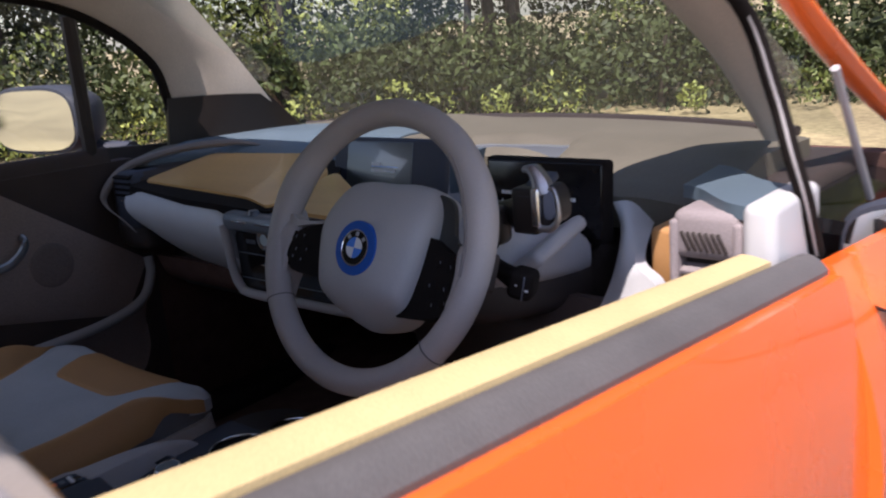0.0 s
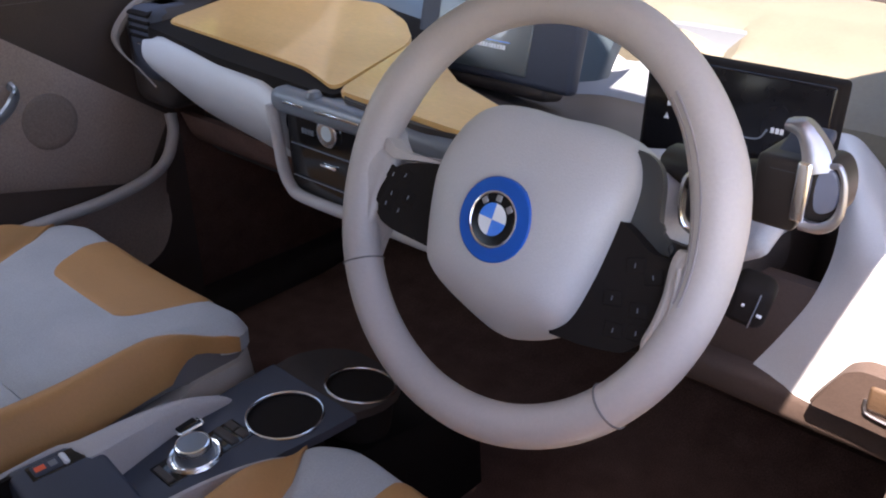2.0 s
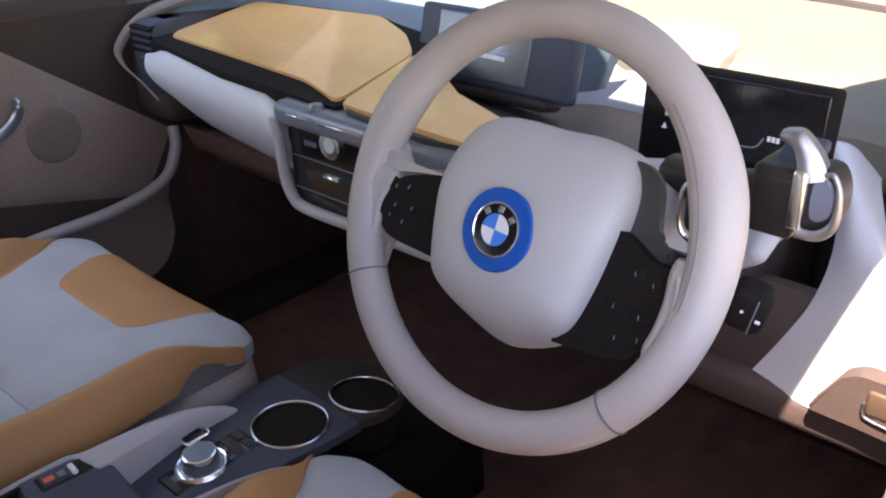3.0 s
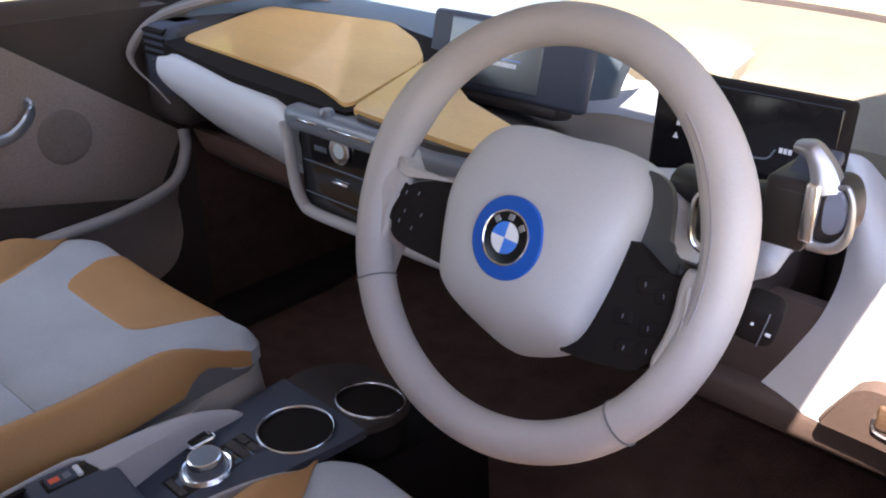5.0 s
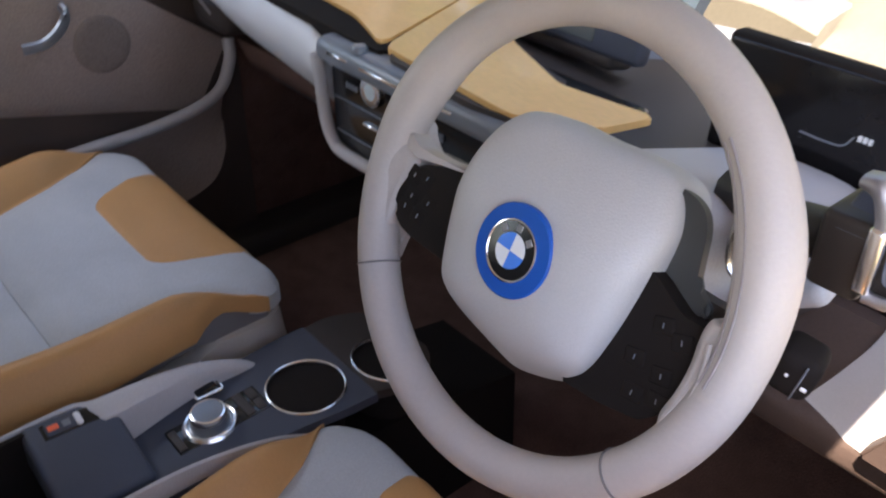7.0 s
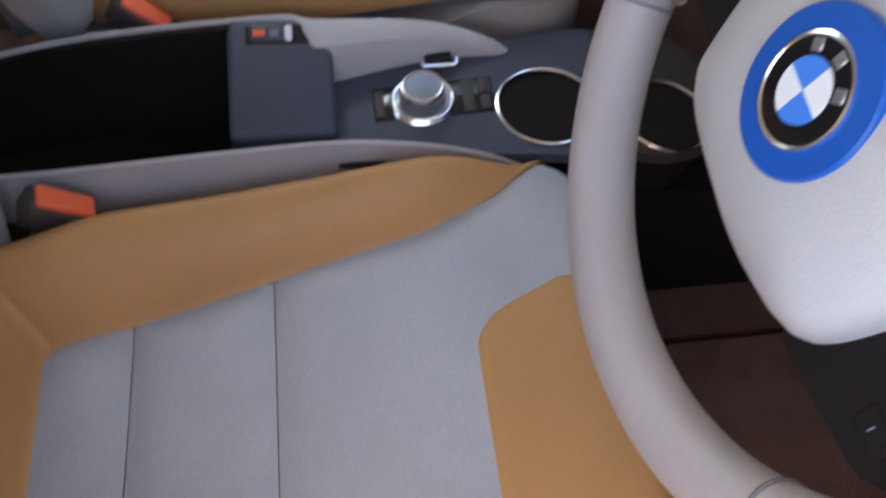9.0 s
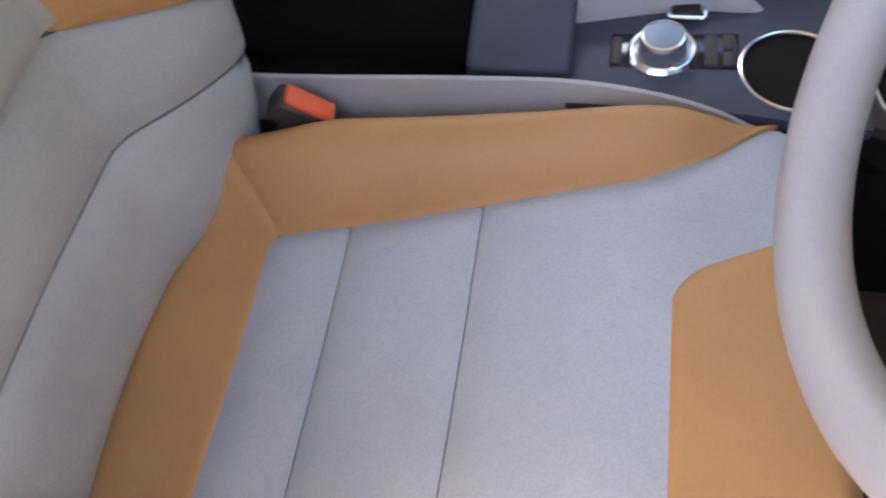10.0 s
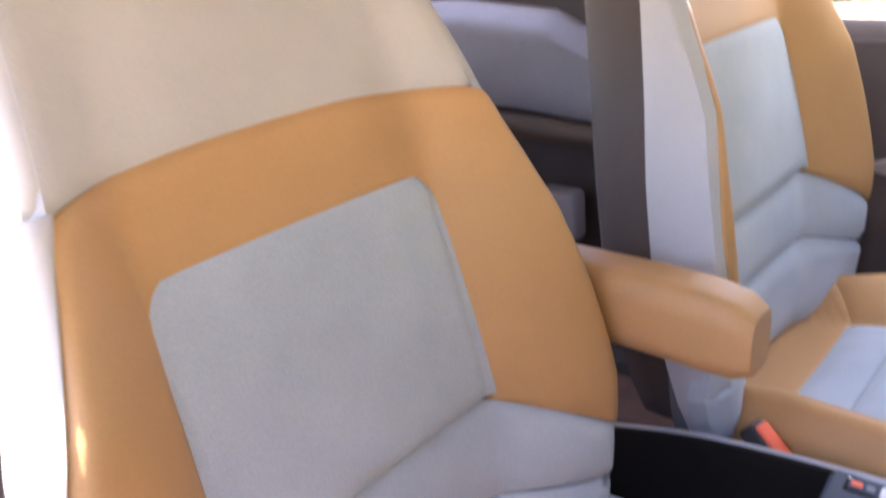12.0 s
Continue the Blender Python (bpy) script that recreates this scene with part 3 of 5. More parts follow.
# Sheet over the pad whose colour holds the shade there.
dpart("rear_lip_shade", sheet(lip, 40, 20, (0, 0, -0.012)), "lip_shade_grey", "dashboard top behind the wood shelf, shade painted blue-grey")


def wood_z(x, y):
    return 0.974 + 0.15 * (y - 0.2)


def round_poly(pts, r, n=4):
    out = []
    m = len(pts)
    for i in range(m):
        p, a, b = Vector(pts[i]), Vector(pts[i - 1]), Vector(pts[(i + 1) % m])
        da, db = (a - p), (b - p)
        k = min(r, da.length * 0.45, db.length * 0.45)
        s, e = p + da.normalized() * k, p + db.normalized() * k
        for j in range(n + 1):
            t = j / n
            out.append(tuple((s * (1 - t) + p * t) * (1 - t) + (p * (1 - t) + e * t) * t))
    return out


panel = [(-0.566, 0.259), (-0.566, 0.440), (-0.272, 0.468), (-0.172, 0.422), (-0.103, 0.366), (-0.079, 0.197), (-0.12, 0.212), (-0.175, 0.229), (-0.34, 0.243)]
dpart("wood_panel", slab(round_poly(panel, 0.02), wood_z, 0.008), "wood", "open-pore light wood shelf")
centre = [(-0.070, 0.197), (-0.100, 0.362), (-0.085, 0.375), (0.024, 0.320), (0.137, 0.272), (0.255, 0.285), (0.235, 0.215), (0.16, 0.178)]
dpart("wood_centre", slab(round_poly(centre, 0.012), lambda x, y: 0.974 + 0.148 * (y - 0.2) * smooth01(-x * 15), 0.008), "wood", "light wood shelf under the screen")
bed = [(-0.60, 0.235), (-0.60, 0.45), (-0.27, 0.49), (-0.15, 0.445), (-0.09, 0.38), (-0.055, 0.19), (-0.13, 0.190), (-0.34, 0.200)]
bed2 = [(-0.056, 0.186), (-0.09, 0.38), (-0.15, 0.45), (-0.14, 0.60), (0.05, 0.66), (0.28, 0.66), (0.31, 0.31), (0.26, 0.19), (0.10, 0.172)]
dpart("screen_recess", slab(round_poly(bed2, 0.02), lambda x, y: 0.969 - 0.05 * smooth01((y - 0.24 - 0.1 * smooth01(-x * 14)) * 12), 0.03, 0.0), "dark", "dark recess under the screen")
dpart("recess_wall", sheet(lambda u, v: Vector((-0.16 + 0.44 * u, 0.56 + 0.055 * smooth01((u - 0.4) * 5) - 0.10 * (1 - v) ** 2, 0.90 + 0.118 * v)), 20, 8, (0, 0.02, 0)), "satin", "blue-grey recess wall")
dpart("fin", sheet(lambda u, v: Vector((0.079 + 0.050 * u * (0.42 + 0.58 * v), 0.497 + 0.03 * u, 0.945 + 0.080 * v)), 8, 10, (0.004, 0.02, 0)), "lip_shade_grey", "curved fin, shade put into its blue-grey")
dpart("shelf_bed", slab(round_poly(bed, 0.02), lambda x, y: wood_z(x, y) - 0.0045, 0.04, 0.006), "tray_black", "dark lacquered shelf edge")


def cross(profile, x0, x1, ends=None, n=18, bow=None):
    pts = catmull([(0, y, z) for y, z in profile], 5)
    m = len(pts) - 1

    def fn(u, v):
        i = min(m - 1, int(v * m))
        p = pts[i].lerp(pts[i + 1], v * m - i)
        x = x0 + (x1 - x0) * u
        q = Vector((x, p.y, p.z))
        return bow(q, u, v) if bow else q

    return sheet(fn, n, m, (0, 0.02, -0.002))


def glove_bow(q, u, v):
    k = smooth01((0.16 - u) / 0.16)
    q.y += 0.035 * (1 - u)
    q.z += -0.004 + 0.012 * (1 - u) + (-0.02 + 0.055 * v) * k - 0.015 * smooth01((u - 0.9) * 10) * (1 - v)
    q.x += 0.10 * v * (1 - u) ** 1.5
    return q


dpart("glove_box_face", cross([(0.203, 0.962), (0.184, 0.955), (0.173, 0.922), (0.194, 0.878), (0.236, 0.832), (0.292, 0.790), (0.345, 0.772)], -0.600, -0.178, bow=glove_bow), "dash_grey", "smooth pale grey glove box face")
dpart("under_panel", cross([(0.30, 0.80), (0.33, 0.74), (0.42, 0.70), (0.62, 0.66), (0.85, 0.60)], -0.64, 0.64), "carpet")
dpart("core", rbox(-0.63, 0.44, 0.33, 0.90, 0.72, 0.895, 0.03), "dark")
dpart("end_core", rbox(0.435, 0.70, 0.50, 0.90, 0.72, 0.985, 0.02), "dark")
# end vents
vent = part("air_vent", moved(rbox(-0.052, 0.040, 0.0, 0.09, -0.070, 0.060, 0.020), Matrix.Translation(Vector((-0.622, 0.240, 0.940)) + D0)), "slate", dash, "dark louvred air vent")
for k in range(4):
    part("slat", moved(rbox(-0.034, 0.030, -0.006, 0.012, -0.0028, 0.0028, 0.0012, 1), Matrix.Translation(Vector((-0.622, 0.243, 0.951 + k * 0.0125)) + D0) @ Matrix.Rotation(radians(25), 4, "X")), "tray_black", vent)
# Chrome bar set in as a glint of light on the vent.
part("glint_strip", moved(rbox(-0.013, 0.013, -0.003, 0.003, -0.002, 0.002, 0.001, 1), Matrix.Translation(Vector((-0.622, 0.2395, 0.938)) + D0)), "chrome", vent)
# Head, sides and slats darker than the end frame, as painted shade.
vent = part("air_vent", moved(rbox(0.622, 0.697, 0.330, 0.42, 0.80, 0.94, 0.004), Matrix.Translation(D0)), "dark", dash, "louvred air vent, its grey darkened as shade")
part("vent_head", moved(rbox(0.613, 0.707, 0.306, 0.42, 0.932, 0.998, 0.014), Matrix.Translation(D0)), "side_grey", vent)
for x in (0.617, 0.702):
    part("vent_side", moved(rbox(x - 0.006, x + 0.006, 0.303, 0.42, 0.79, 0.985, 0.005), Matrix.Translation(D0)), "side_grey", vent)
for k in range(7):
    part("slat", moved(rbox(-0.036, 0.036, -0.010, 0.012, -0.0035, 0.0035, 0.0015, 1), Matrix.Translation(Vector((0.6595, 0.318, 0.822 + k * 0.0158)) + D0) @ Matrix.Rotation(radians(20), 4, "X")), "side_grey", vent)
for k in range(7):
    part("mesh_bar", moved(rbox(-0.0022, 0.0022, -0.002, 0.002, -0.014, 0.014, 0.0008, 1), Matrix.Translation(Vector((0.634 + 0.0082 * k, 0.3055, 0.958)) + D0) @ Matrix.Rotation(radians(-25), 4, "Y")), "dark", vent)
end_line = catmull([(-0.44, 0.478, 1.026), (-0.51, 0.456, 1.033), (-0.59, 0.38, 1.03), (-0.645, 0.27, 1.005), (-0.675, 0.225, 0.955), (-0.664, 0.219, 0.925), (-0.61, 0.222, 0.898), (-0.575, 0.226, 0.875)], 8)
dpart("end_trim", sweep(end_line, lambda t: 0.0085 * min(1, 0.25 + 4 * t) * (1 - 0.8 * smooth01((t - 0.55) / 0.25)), 8), "lilac_shaded", "edge strip round the dashboard end, shade in its colour")
dpart("end_cap", rbox(-0.70, -0.575, 0.245, 0.60, 0.82, 1.0, 0.03), "dark")
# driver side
dpart("end_hood", sheet(lambda u, v: Vector((0.595 + 0.15 * u, 0.385 - 0.075 * smooth01(u * 1.4) + 0.12 * v, 1.014 + 0.006 * v - 0.010 * u * u)), 10, 8, (0, 0, -0.018)), "lip_shade_grey", "cover over the end vent, shade in its blue-grey")
dpart("end_frame", rbox(0.708, 0.752, 0.300, 0.47, 0.79, 1.013, 0.014, 4), "dash_grey", "pale frame beside the end vent")
TRIM_L = catmull([(0.445, 0.455, 0.964), (0.485, 0.405, 0.937), (0.512, 0.335, 0.897), (0.515, 0.292, 0.86), (0.50, 0.274, 0.82), (0.475, 0.266, 0.77)], 6)
TRIM_R = catmull([(0.497, 0.475, 0.942), (0.522, 0.40, 0.935), (0.572, 0.285, 0.925), (0.612, 0.262, 0.905), (0.625, 0.256, 0.84), (0.615, 0.252, 0.765)], 6)


def driver_trim(u, v):
    i = min(len(TRIM_L) - 2, int(v * (len(TRIM_L) - 1)))
    f = v * (len(TRIM_L) - 1) - i
    p = TRIM_L[i].lerp(TRIM_L[i + 1], f).lerp(TRIM_R[i].lerp(TRIM_R[i + 1], f), u)
    arch = math.sin(math.pi * u)
    return p + Vector((0, -0.012 * arch, 0.012 * arch * (1 - smooth01(v * 2))))


dpart("driver_end_trim", sheet(driver_trim, 18, 30, (0.0, 0.03, -0.004)), "dash_grey", "smooth pale grey trim beside the steering column")
dpart("knee_panel", cross([(0.30, 0.86), (0.27, 0.80), (0.29, 0.72), (0.40, 0.66), (0.60, 0.62)], 0.17, 0.64), "brown")
dpart("tan_pocket", rbox(0.572, 0.620, 0.327, 0.44, 0.885, 0.965, 0.008), "tan")

# centre stack
stack = part("control_panel", moved(rbox(-0.163, 0.20, 0.178, 0.36, 0.817, 0.944, 0.012), Matrix.Translation(D0)), "black_gloss", dash, "glossy black control panel")
part("control_bar", moved(rbox(-0.180, 0.19, 0.166, 0.26, 0.930, 0.9635, 0.014, 4), Matrix.Translation(D0)), "satin", dash, "blue-grey satin control bar")
for a, b in ((-0.145, -0.104), (-0.080, 0.0), (0.018, 0.085)):
    part("chrome_strip", moved(rbox(a, b, 0.1642, 0.168, 0.9485, 0.9525, 0.001, 1), Matrix.Translation(D0)), "chrome", stack)
part("rotary_knob", moved(lathe([(0.011, 0), (0.0105, 0.004), (0.008, 0.008), (0.0, 0.0085)], 20), Matrix.Translation(Vector((-0.098, 0.180, 0.962)) + D0)), "satin", stack)
sb = part("round_button", moved(lathe([(0.0190, 0.0), (0.0190, 0.0022), (0.0175, 0.0036), (0.0152, 0.0030)], 32), Matrix.Translation(Vector((-0.071, 0.176, 0.921)) + D0) @ Matrix.Rotation(radians(90), 4, "X")), "chrome", stack, "round button with a bright ring")
part("face", moved(lathe([(0.0154, 0.0), (0.0154, 0.0028), (0.0, 0.0034)], 32), Matrix.Translation(Vector((-0.071, 0.176, 0.921)) + D0) @ Matrix.Rotation(radians(90), 4, "X")), "knob_face", sb)
part("slot_strip", moved(rbox(-0.090, -0.060, 0.1745, 0.178, 0.872, 0.876, 0.001, 1), Matrix.Translation(D0)), "chrome", stack)
for k in range(4):
    part("label_bar", moved(rbox(-0.124 + 0.0065 * k, -0.120 + 0.0065 * k, 0.1755, 0.178, 0.910, 0.917, 0.0005, 1), Matrix.Translation(D0)), "satin", stack)
for x0, x1, z0, z1 in ((-0.15, 0.14, 0.891, 0.8922), (-0.15, 0.14, 0.845, 0.8462)):
    part("seam_line", moved(rbox(x0, x1, 0.1758, 0.178, z0, z1, 0.0004, 1), Matrix.Translation(D0)), "satin", stack)
part("lower_button", moved(rbox(0.03, 0.06, 0.174, 0.178, 0.905, 0.914, 0.001, 1), Matrix.Translation(D0)), "satin", stack)
frame_line = catmull([(-0.176, 0.170, 0.940), (-0.170, 0.170, 0.90), (-0.165, 0.171, 0.855), (-0.153, 0.172, 0.829), (-0.125, 0.173, 0.818), (0.0, 0.176, 0.818), (0.14, 0.178, 0.822), (0.20, 0.19, 0.85)], 8)
dpart("stack_frame", sweep(frame_line, 0.0085, 10), "lilac", "pale frame round the control panel")

# ---------------------------------------------------------------- displays
cs = thing("centre_display", "wide dark screen standing on the wood shelf", "display", (0.008, 0.42, 1.0), Matrix.Translation((-0.004, 0.42, 1.006)) @ Matrix.Rotation(radians(-13), 4, "X"))
part("bezel", rbox(-0.138, 0.138, -0.004, 0.022, -0.052, 0.054, 0.008), "slate", cs, "dark slate bezel")
part("screen", rbox(-0.098, 0.068, -0.0062, 0.0, -0.040, 0.046, 0.002), "matt_screen", cs, "matt blue-grey screen glass")
part("foot", rbox(-0.10, 0.10, 0.0, 0.05, -0.068, -0.045, 0.01), "dark", cs)
for k, (a, b, z) in enumerate(((-0.03, -0.008, 0.004), (-0.03, 0.030, -0.007))):
    n = 5 if k == 0 else 12
    for i in range(n):
        w = (b - a) / n
        part("text_bar", rbox(a + i * w, a + i * w + w * 0.75, -0.0075, -0.006, z - 0.003, z + 0.003, 0, 1), "white", cs)
part("menu_bar", rbox(-0.032, 0.035, -0.0073, -0.006, -0.0005, 0.0008, 0, 1), "light_blue", cs)
cl = thing("instrument_display", "small dark instrument screen behind the steering wheel", "display", (0.366, 0.38, 0.98), Matrix.Translation((0.366, 0.38, 0.981)) @ Matrix.Rotation(radians(-4), 4, "X"))
part("bezel", rbox(-0.109, 0.109, 0.0, 0.028, -0.064, 0.061, 0.006), "tray_black", cl)
part("screen", rbox(-0.104, 0.104, -0.0022, 0.004, -0.058, 0.056, 0.003), "screen", cl, "glossy black glass")
part("foot", rbox(-0.07, 0.07, 0.02, 0.06, -0.085, -0.05, 0.01), "dark", cl)
for i in range(5):
    part("digit_bar", rbox(-0.076 + 0.0055 * i, -0.0722 + 0.0055 * i, -0.0035, -0.002, 0.003, 0.0085, 0, 1), "white", cl)
tri = bmesh.new()
tv = [tri.verts.new((x, y, z)) for y in (-0.0035, -0.002) for x, z in ((-0.0785, -0.012), (-0.0725, -0.012), (-0.0755, -0.0055))]
tri.faces.new(tv[:3]); tri.faces.new(tv[3:][::-1])
for i in range(3):
    tri.faces.new((tv[i], tv[(i + 1) % 3], tv[3 + (i + 1) % 3], tv[3 + i]))
part("arrow_mark", tri, "white", cl, smooth=False)
for i in range(3):
    part("digit_bar", rbox(0.046 + 0.005 * i, 0.0495 + 0.005 * i, -0.0035, -0.002, -0.002, 0.0035, 0, 1), "white", cl)
part("gauge_line", sweep(catmull([(-0.01, -0.003, -0.012), (0.015, -0.003, -0.013), (0.034, -0.003, -0.011), (0.042, -0.003, 0.0)], 5), 0.0011, 5), "satin", cl)

# ---------------------------------------------------------------- steering wheel
TILT = radians(23.86)
WM = Matrix(((1, 0, 0, 0.37), (0, math.sin(TILT), -math.cos(TILT), 0), (0, math.cos(TILT), math.sin(TILT), 1.0), (0, 0, 0, 1)))
wheel = thing("steering_wheel", "grey leather steering wheel with blue-ringed round badge", "steering wheel", matrix=WM)
R_RIM = 0.1668
RIM_AT = Vector((-0.0025, 0.002, 0))
rim_rows = []
for i in range(96):
    a = 2 * math.pi * i / 96
    deg = math.degrees(a) % 360
    thumb = sum(math.exp(-(((deg - c + 180) % 360 - 180) / 16) ** 2) for c in (22, 158))
    rr = 0.0172 + 0.0028 * thumb
    c = RIM_AT + Vector((R_RIM * math.cos(a), R_RIM * math.sin(a), 0))
    o = Vector((math.cos(a), math.sin(a), 0))
    rim_rows.append([c + o * (rr * math.cos(b)) + Vector((0, 0, rr * 1.05 * math.sin(b))) for b in (2 * math.pi * k / 20 for k in range(20))])
rim_rows.append(rim_rows[0])
bm = rings(rim_rows, cap=False)
bmesh.ops.remove_doubles(bm, verts=bm.verts, dist=1e-6)
rim = part("rim", bm, "wheel_leather", wheel, "worn grey leather rim")
for deg in (-149, -41, 145, 33):
    a = radians(deg)
    o = Vector((math.cos(a), math.sin(a), 0))
    c = RIM_AT + o * R_RIM
    part("seam", sweep([c + o * (0.0178 * math.cos(b)) + Vector((0, 0, 0.0187 * math.sin(b))) for b in (2 * math.pi * k / 24 for k in range(24))], 0.0008, 5, closed=True, up=(-o.y, o.x, 0)), "wool_seam", rim)
for c0, c1, dr, h in ((-8, 46, 0.006, 0.0171), (-8, 46, 0.0115, 0.0135)):
    part("stitch_line", sweep([RIM_AT + Vector(((R_RIM - dr) * math.cos(radians(c0 + (c1 - c0) * k / 40)), (R_RIM - dr) * math.sin(radians(c0 + (c1 - c0) * k / 40)), h + 0.0022 * sum(math.exp(-(((c0 + (c1 - c0) * k / 40 - c) / 16) ** 2)) for c in (22, 158)))) for k in range(41)], 0.0011, 5), "thread", rim)


# airbag cover: domed, its upper corners and lower tip bent away
BAG = [(0.0, 0.083), (0.035, 0.084), (0.062, 0.080), (0.077, 0.069), (0.0845, 0.052), (0.086, 0.030), (0.083, 0.0), (0.078, -0.030), (0.0695, -0.060), (0.054, -0.080), (0.026, -0.095), (0.0, -0.1015)]
outline = [Vector((x, y, 0)) for x, y in BAG] + [Vector((-x, y, 0)) for x, y in BAG[-2:0:-1]]
outline = catmull(outline, 5, closed=True)


def bag_h(p):
    return -0.034 * smooth01((-0.050 - p.y) / 0.055) - 0.024 * smooth01((p.y - 0.005) / 0.08)


rows = []
for k, (sc, h) in enumerate(((0.97, -0.045), (1.0, -0.026), (1.012, -0.008), (1.006, 0.001), (0.98, 0.0085), (0.92, 0.0145), (0.82, 0.0190), (0.6, 0.0235), (0.3, 0.0258), (0.01, 0.026))):
    rows.append([Vector((p.x * sc, p.y * sc - 0.006 * (1 - sc), h + bag_h(p * sc))) for p in outline])
part("airbag_cover", rings(rows), "bag", wheel, "smooth pale grey airbag cover")
part("hub", moved(lathe([(0.075, -0.09), (0.08, -0.05), (0.065, -0.02), (0.0, -0.018)], 32), Matrix.Identity(4)), "dark", wheel)
# badge: plain discs and quarters
LOGO = Vector((-0.001, -0.0055, 0.0255))
badge = part("badge", moved(lathe([(0.0335, -0.004), (0.0335, 0.0006), (0.0325, 0.0016), (0.0, 0.0018)], 48), Matrix.Translation(LOGO)), "blue", wheel, "round blue badge")
part("chrome_ring", moved(lathe([(0.0222, 0.0), (0.0222, 0.0028), (0.0212, 0.0032), (0.0205, 0.0026)], 48), Matrix.Translation(LOGO)), "chrome", badge)
part("black_ring", moved(lathe([(0.0208, 0.0), (0.0208, 0.0026), (0.0, 0.0028)], 48), Matrix.Translation(LOGO)), "black_gloss", badge)
for k in range(4):
    bm = bmesh.new()
    lo, hi = [], []
    pts = [(0, 0)] + [(0.0128 * math.cos(radians(90 * k - 4 + a)), 0.0128 * math.sin(radians(90 * k - 4 + a))) for a in range(0, 91, 10)]
    for z, lst in ((0.0022, lo), (0.0034, hi)):
        lst.extend(bm.verts.new((x, y, z)) for x, y in pts)
    bm.faces.new(hi); bm.faces.new(lo[::-1])
    for i in range(len(pts)):
        j = (i + 1) % len(pts)
        bm.faces.new((lo[i], lo[j], hi[j], hi[i]))
    part("quarter", moved(bm, Matrix.Translation(LOGO)), "white" if k % 2 == 0 else "light_blue", badge, smooth=False)
for deg in (132, 86, 40):
    a = radians(deg)
    part("mark", moved(rbox(-0.0026, 0.0026, -0.0026, 0.0026, 0.002, 0.0034, 0.0004, 1), Matrix.Translation(LOGO) @ Matrix.Rotation(a - math.pi / 2, 4, "Z") @ Matrix.Translation((0, 0.0168, 0))), "satin_chrome", badge)


def plate(pts, h0, h1, r=0.006):
    q = round_poly(pts, r, 4)
    bm = bmesh.new()
    lo = [bm.verts.new((x, y, h0)) for x, y in q]
    hi = [bm.verts.new((x, y, h1)) for x, y in q]
    f = bm.faces.new(hi)
    bm.faces.new(lo[::-1])
    for i in range(len(q)):
        j = (i + 1) % len(q)
        bm.faces.new((lo[i], lo[j], hi[j], hi[i]))
    bmesh.ops.bevel(bm, geom=list(f.edges), offset=0.003, segments=2, affect="EDGES")
    return bm


def spoke_skin(inner, a0, a1, s):
    """Leather that runs from an inner edge line up onto the rim between two angles."""
    line = catmull([(x, y, 0) for x, y in inner], 6)
    m = len(line) - 1

    def fn(u, v):
        i = min(m - 1, int(u * m))
        p = line[i].lerp(line[i + 1], u * m - i)
        a = radians(a0 + (a1 - a0) * u)
        q = RIM_AT + Vector((s * R_RIM * math.cos(a), R_RIM * math.sin(a), 0))
        w = p.lerp(q, v)
        return Vector((w.x, w.y, 0.0080 * math.sqrt(min(1, v * 4)) * (smooth01(u * 4) if s < 0 else 1) + 0.0085 * smooth01((v - 0.25) / 0.75) - (0.0015 if s > 0 else 0) * math.exp(-((v - 0.42) / 0.07) ** 2)))

    return sheet(fn, 44, 16, (0, 0, -0.028))


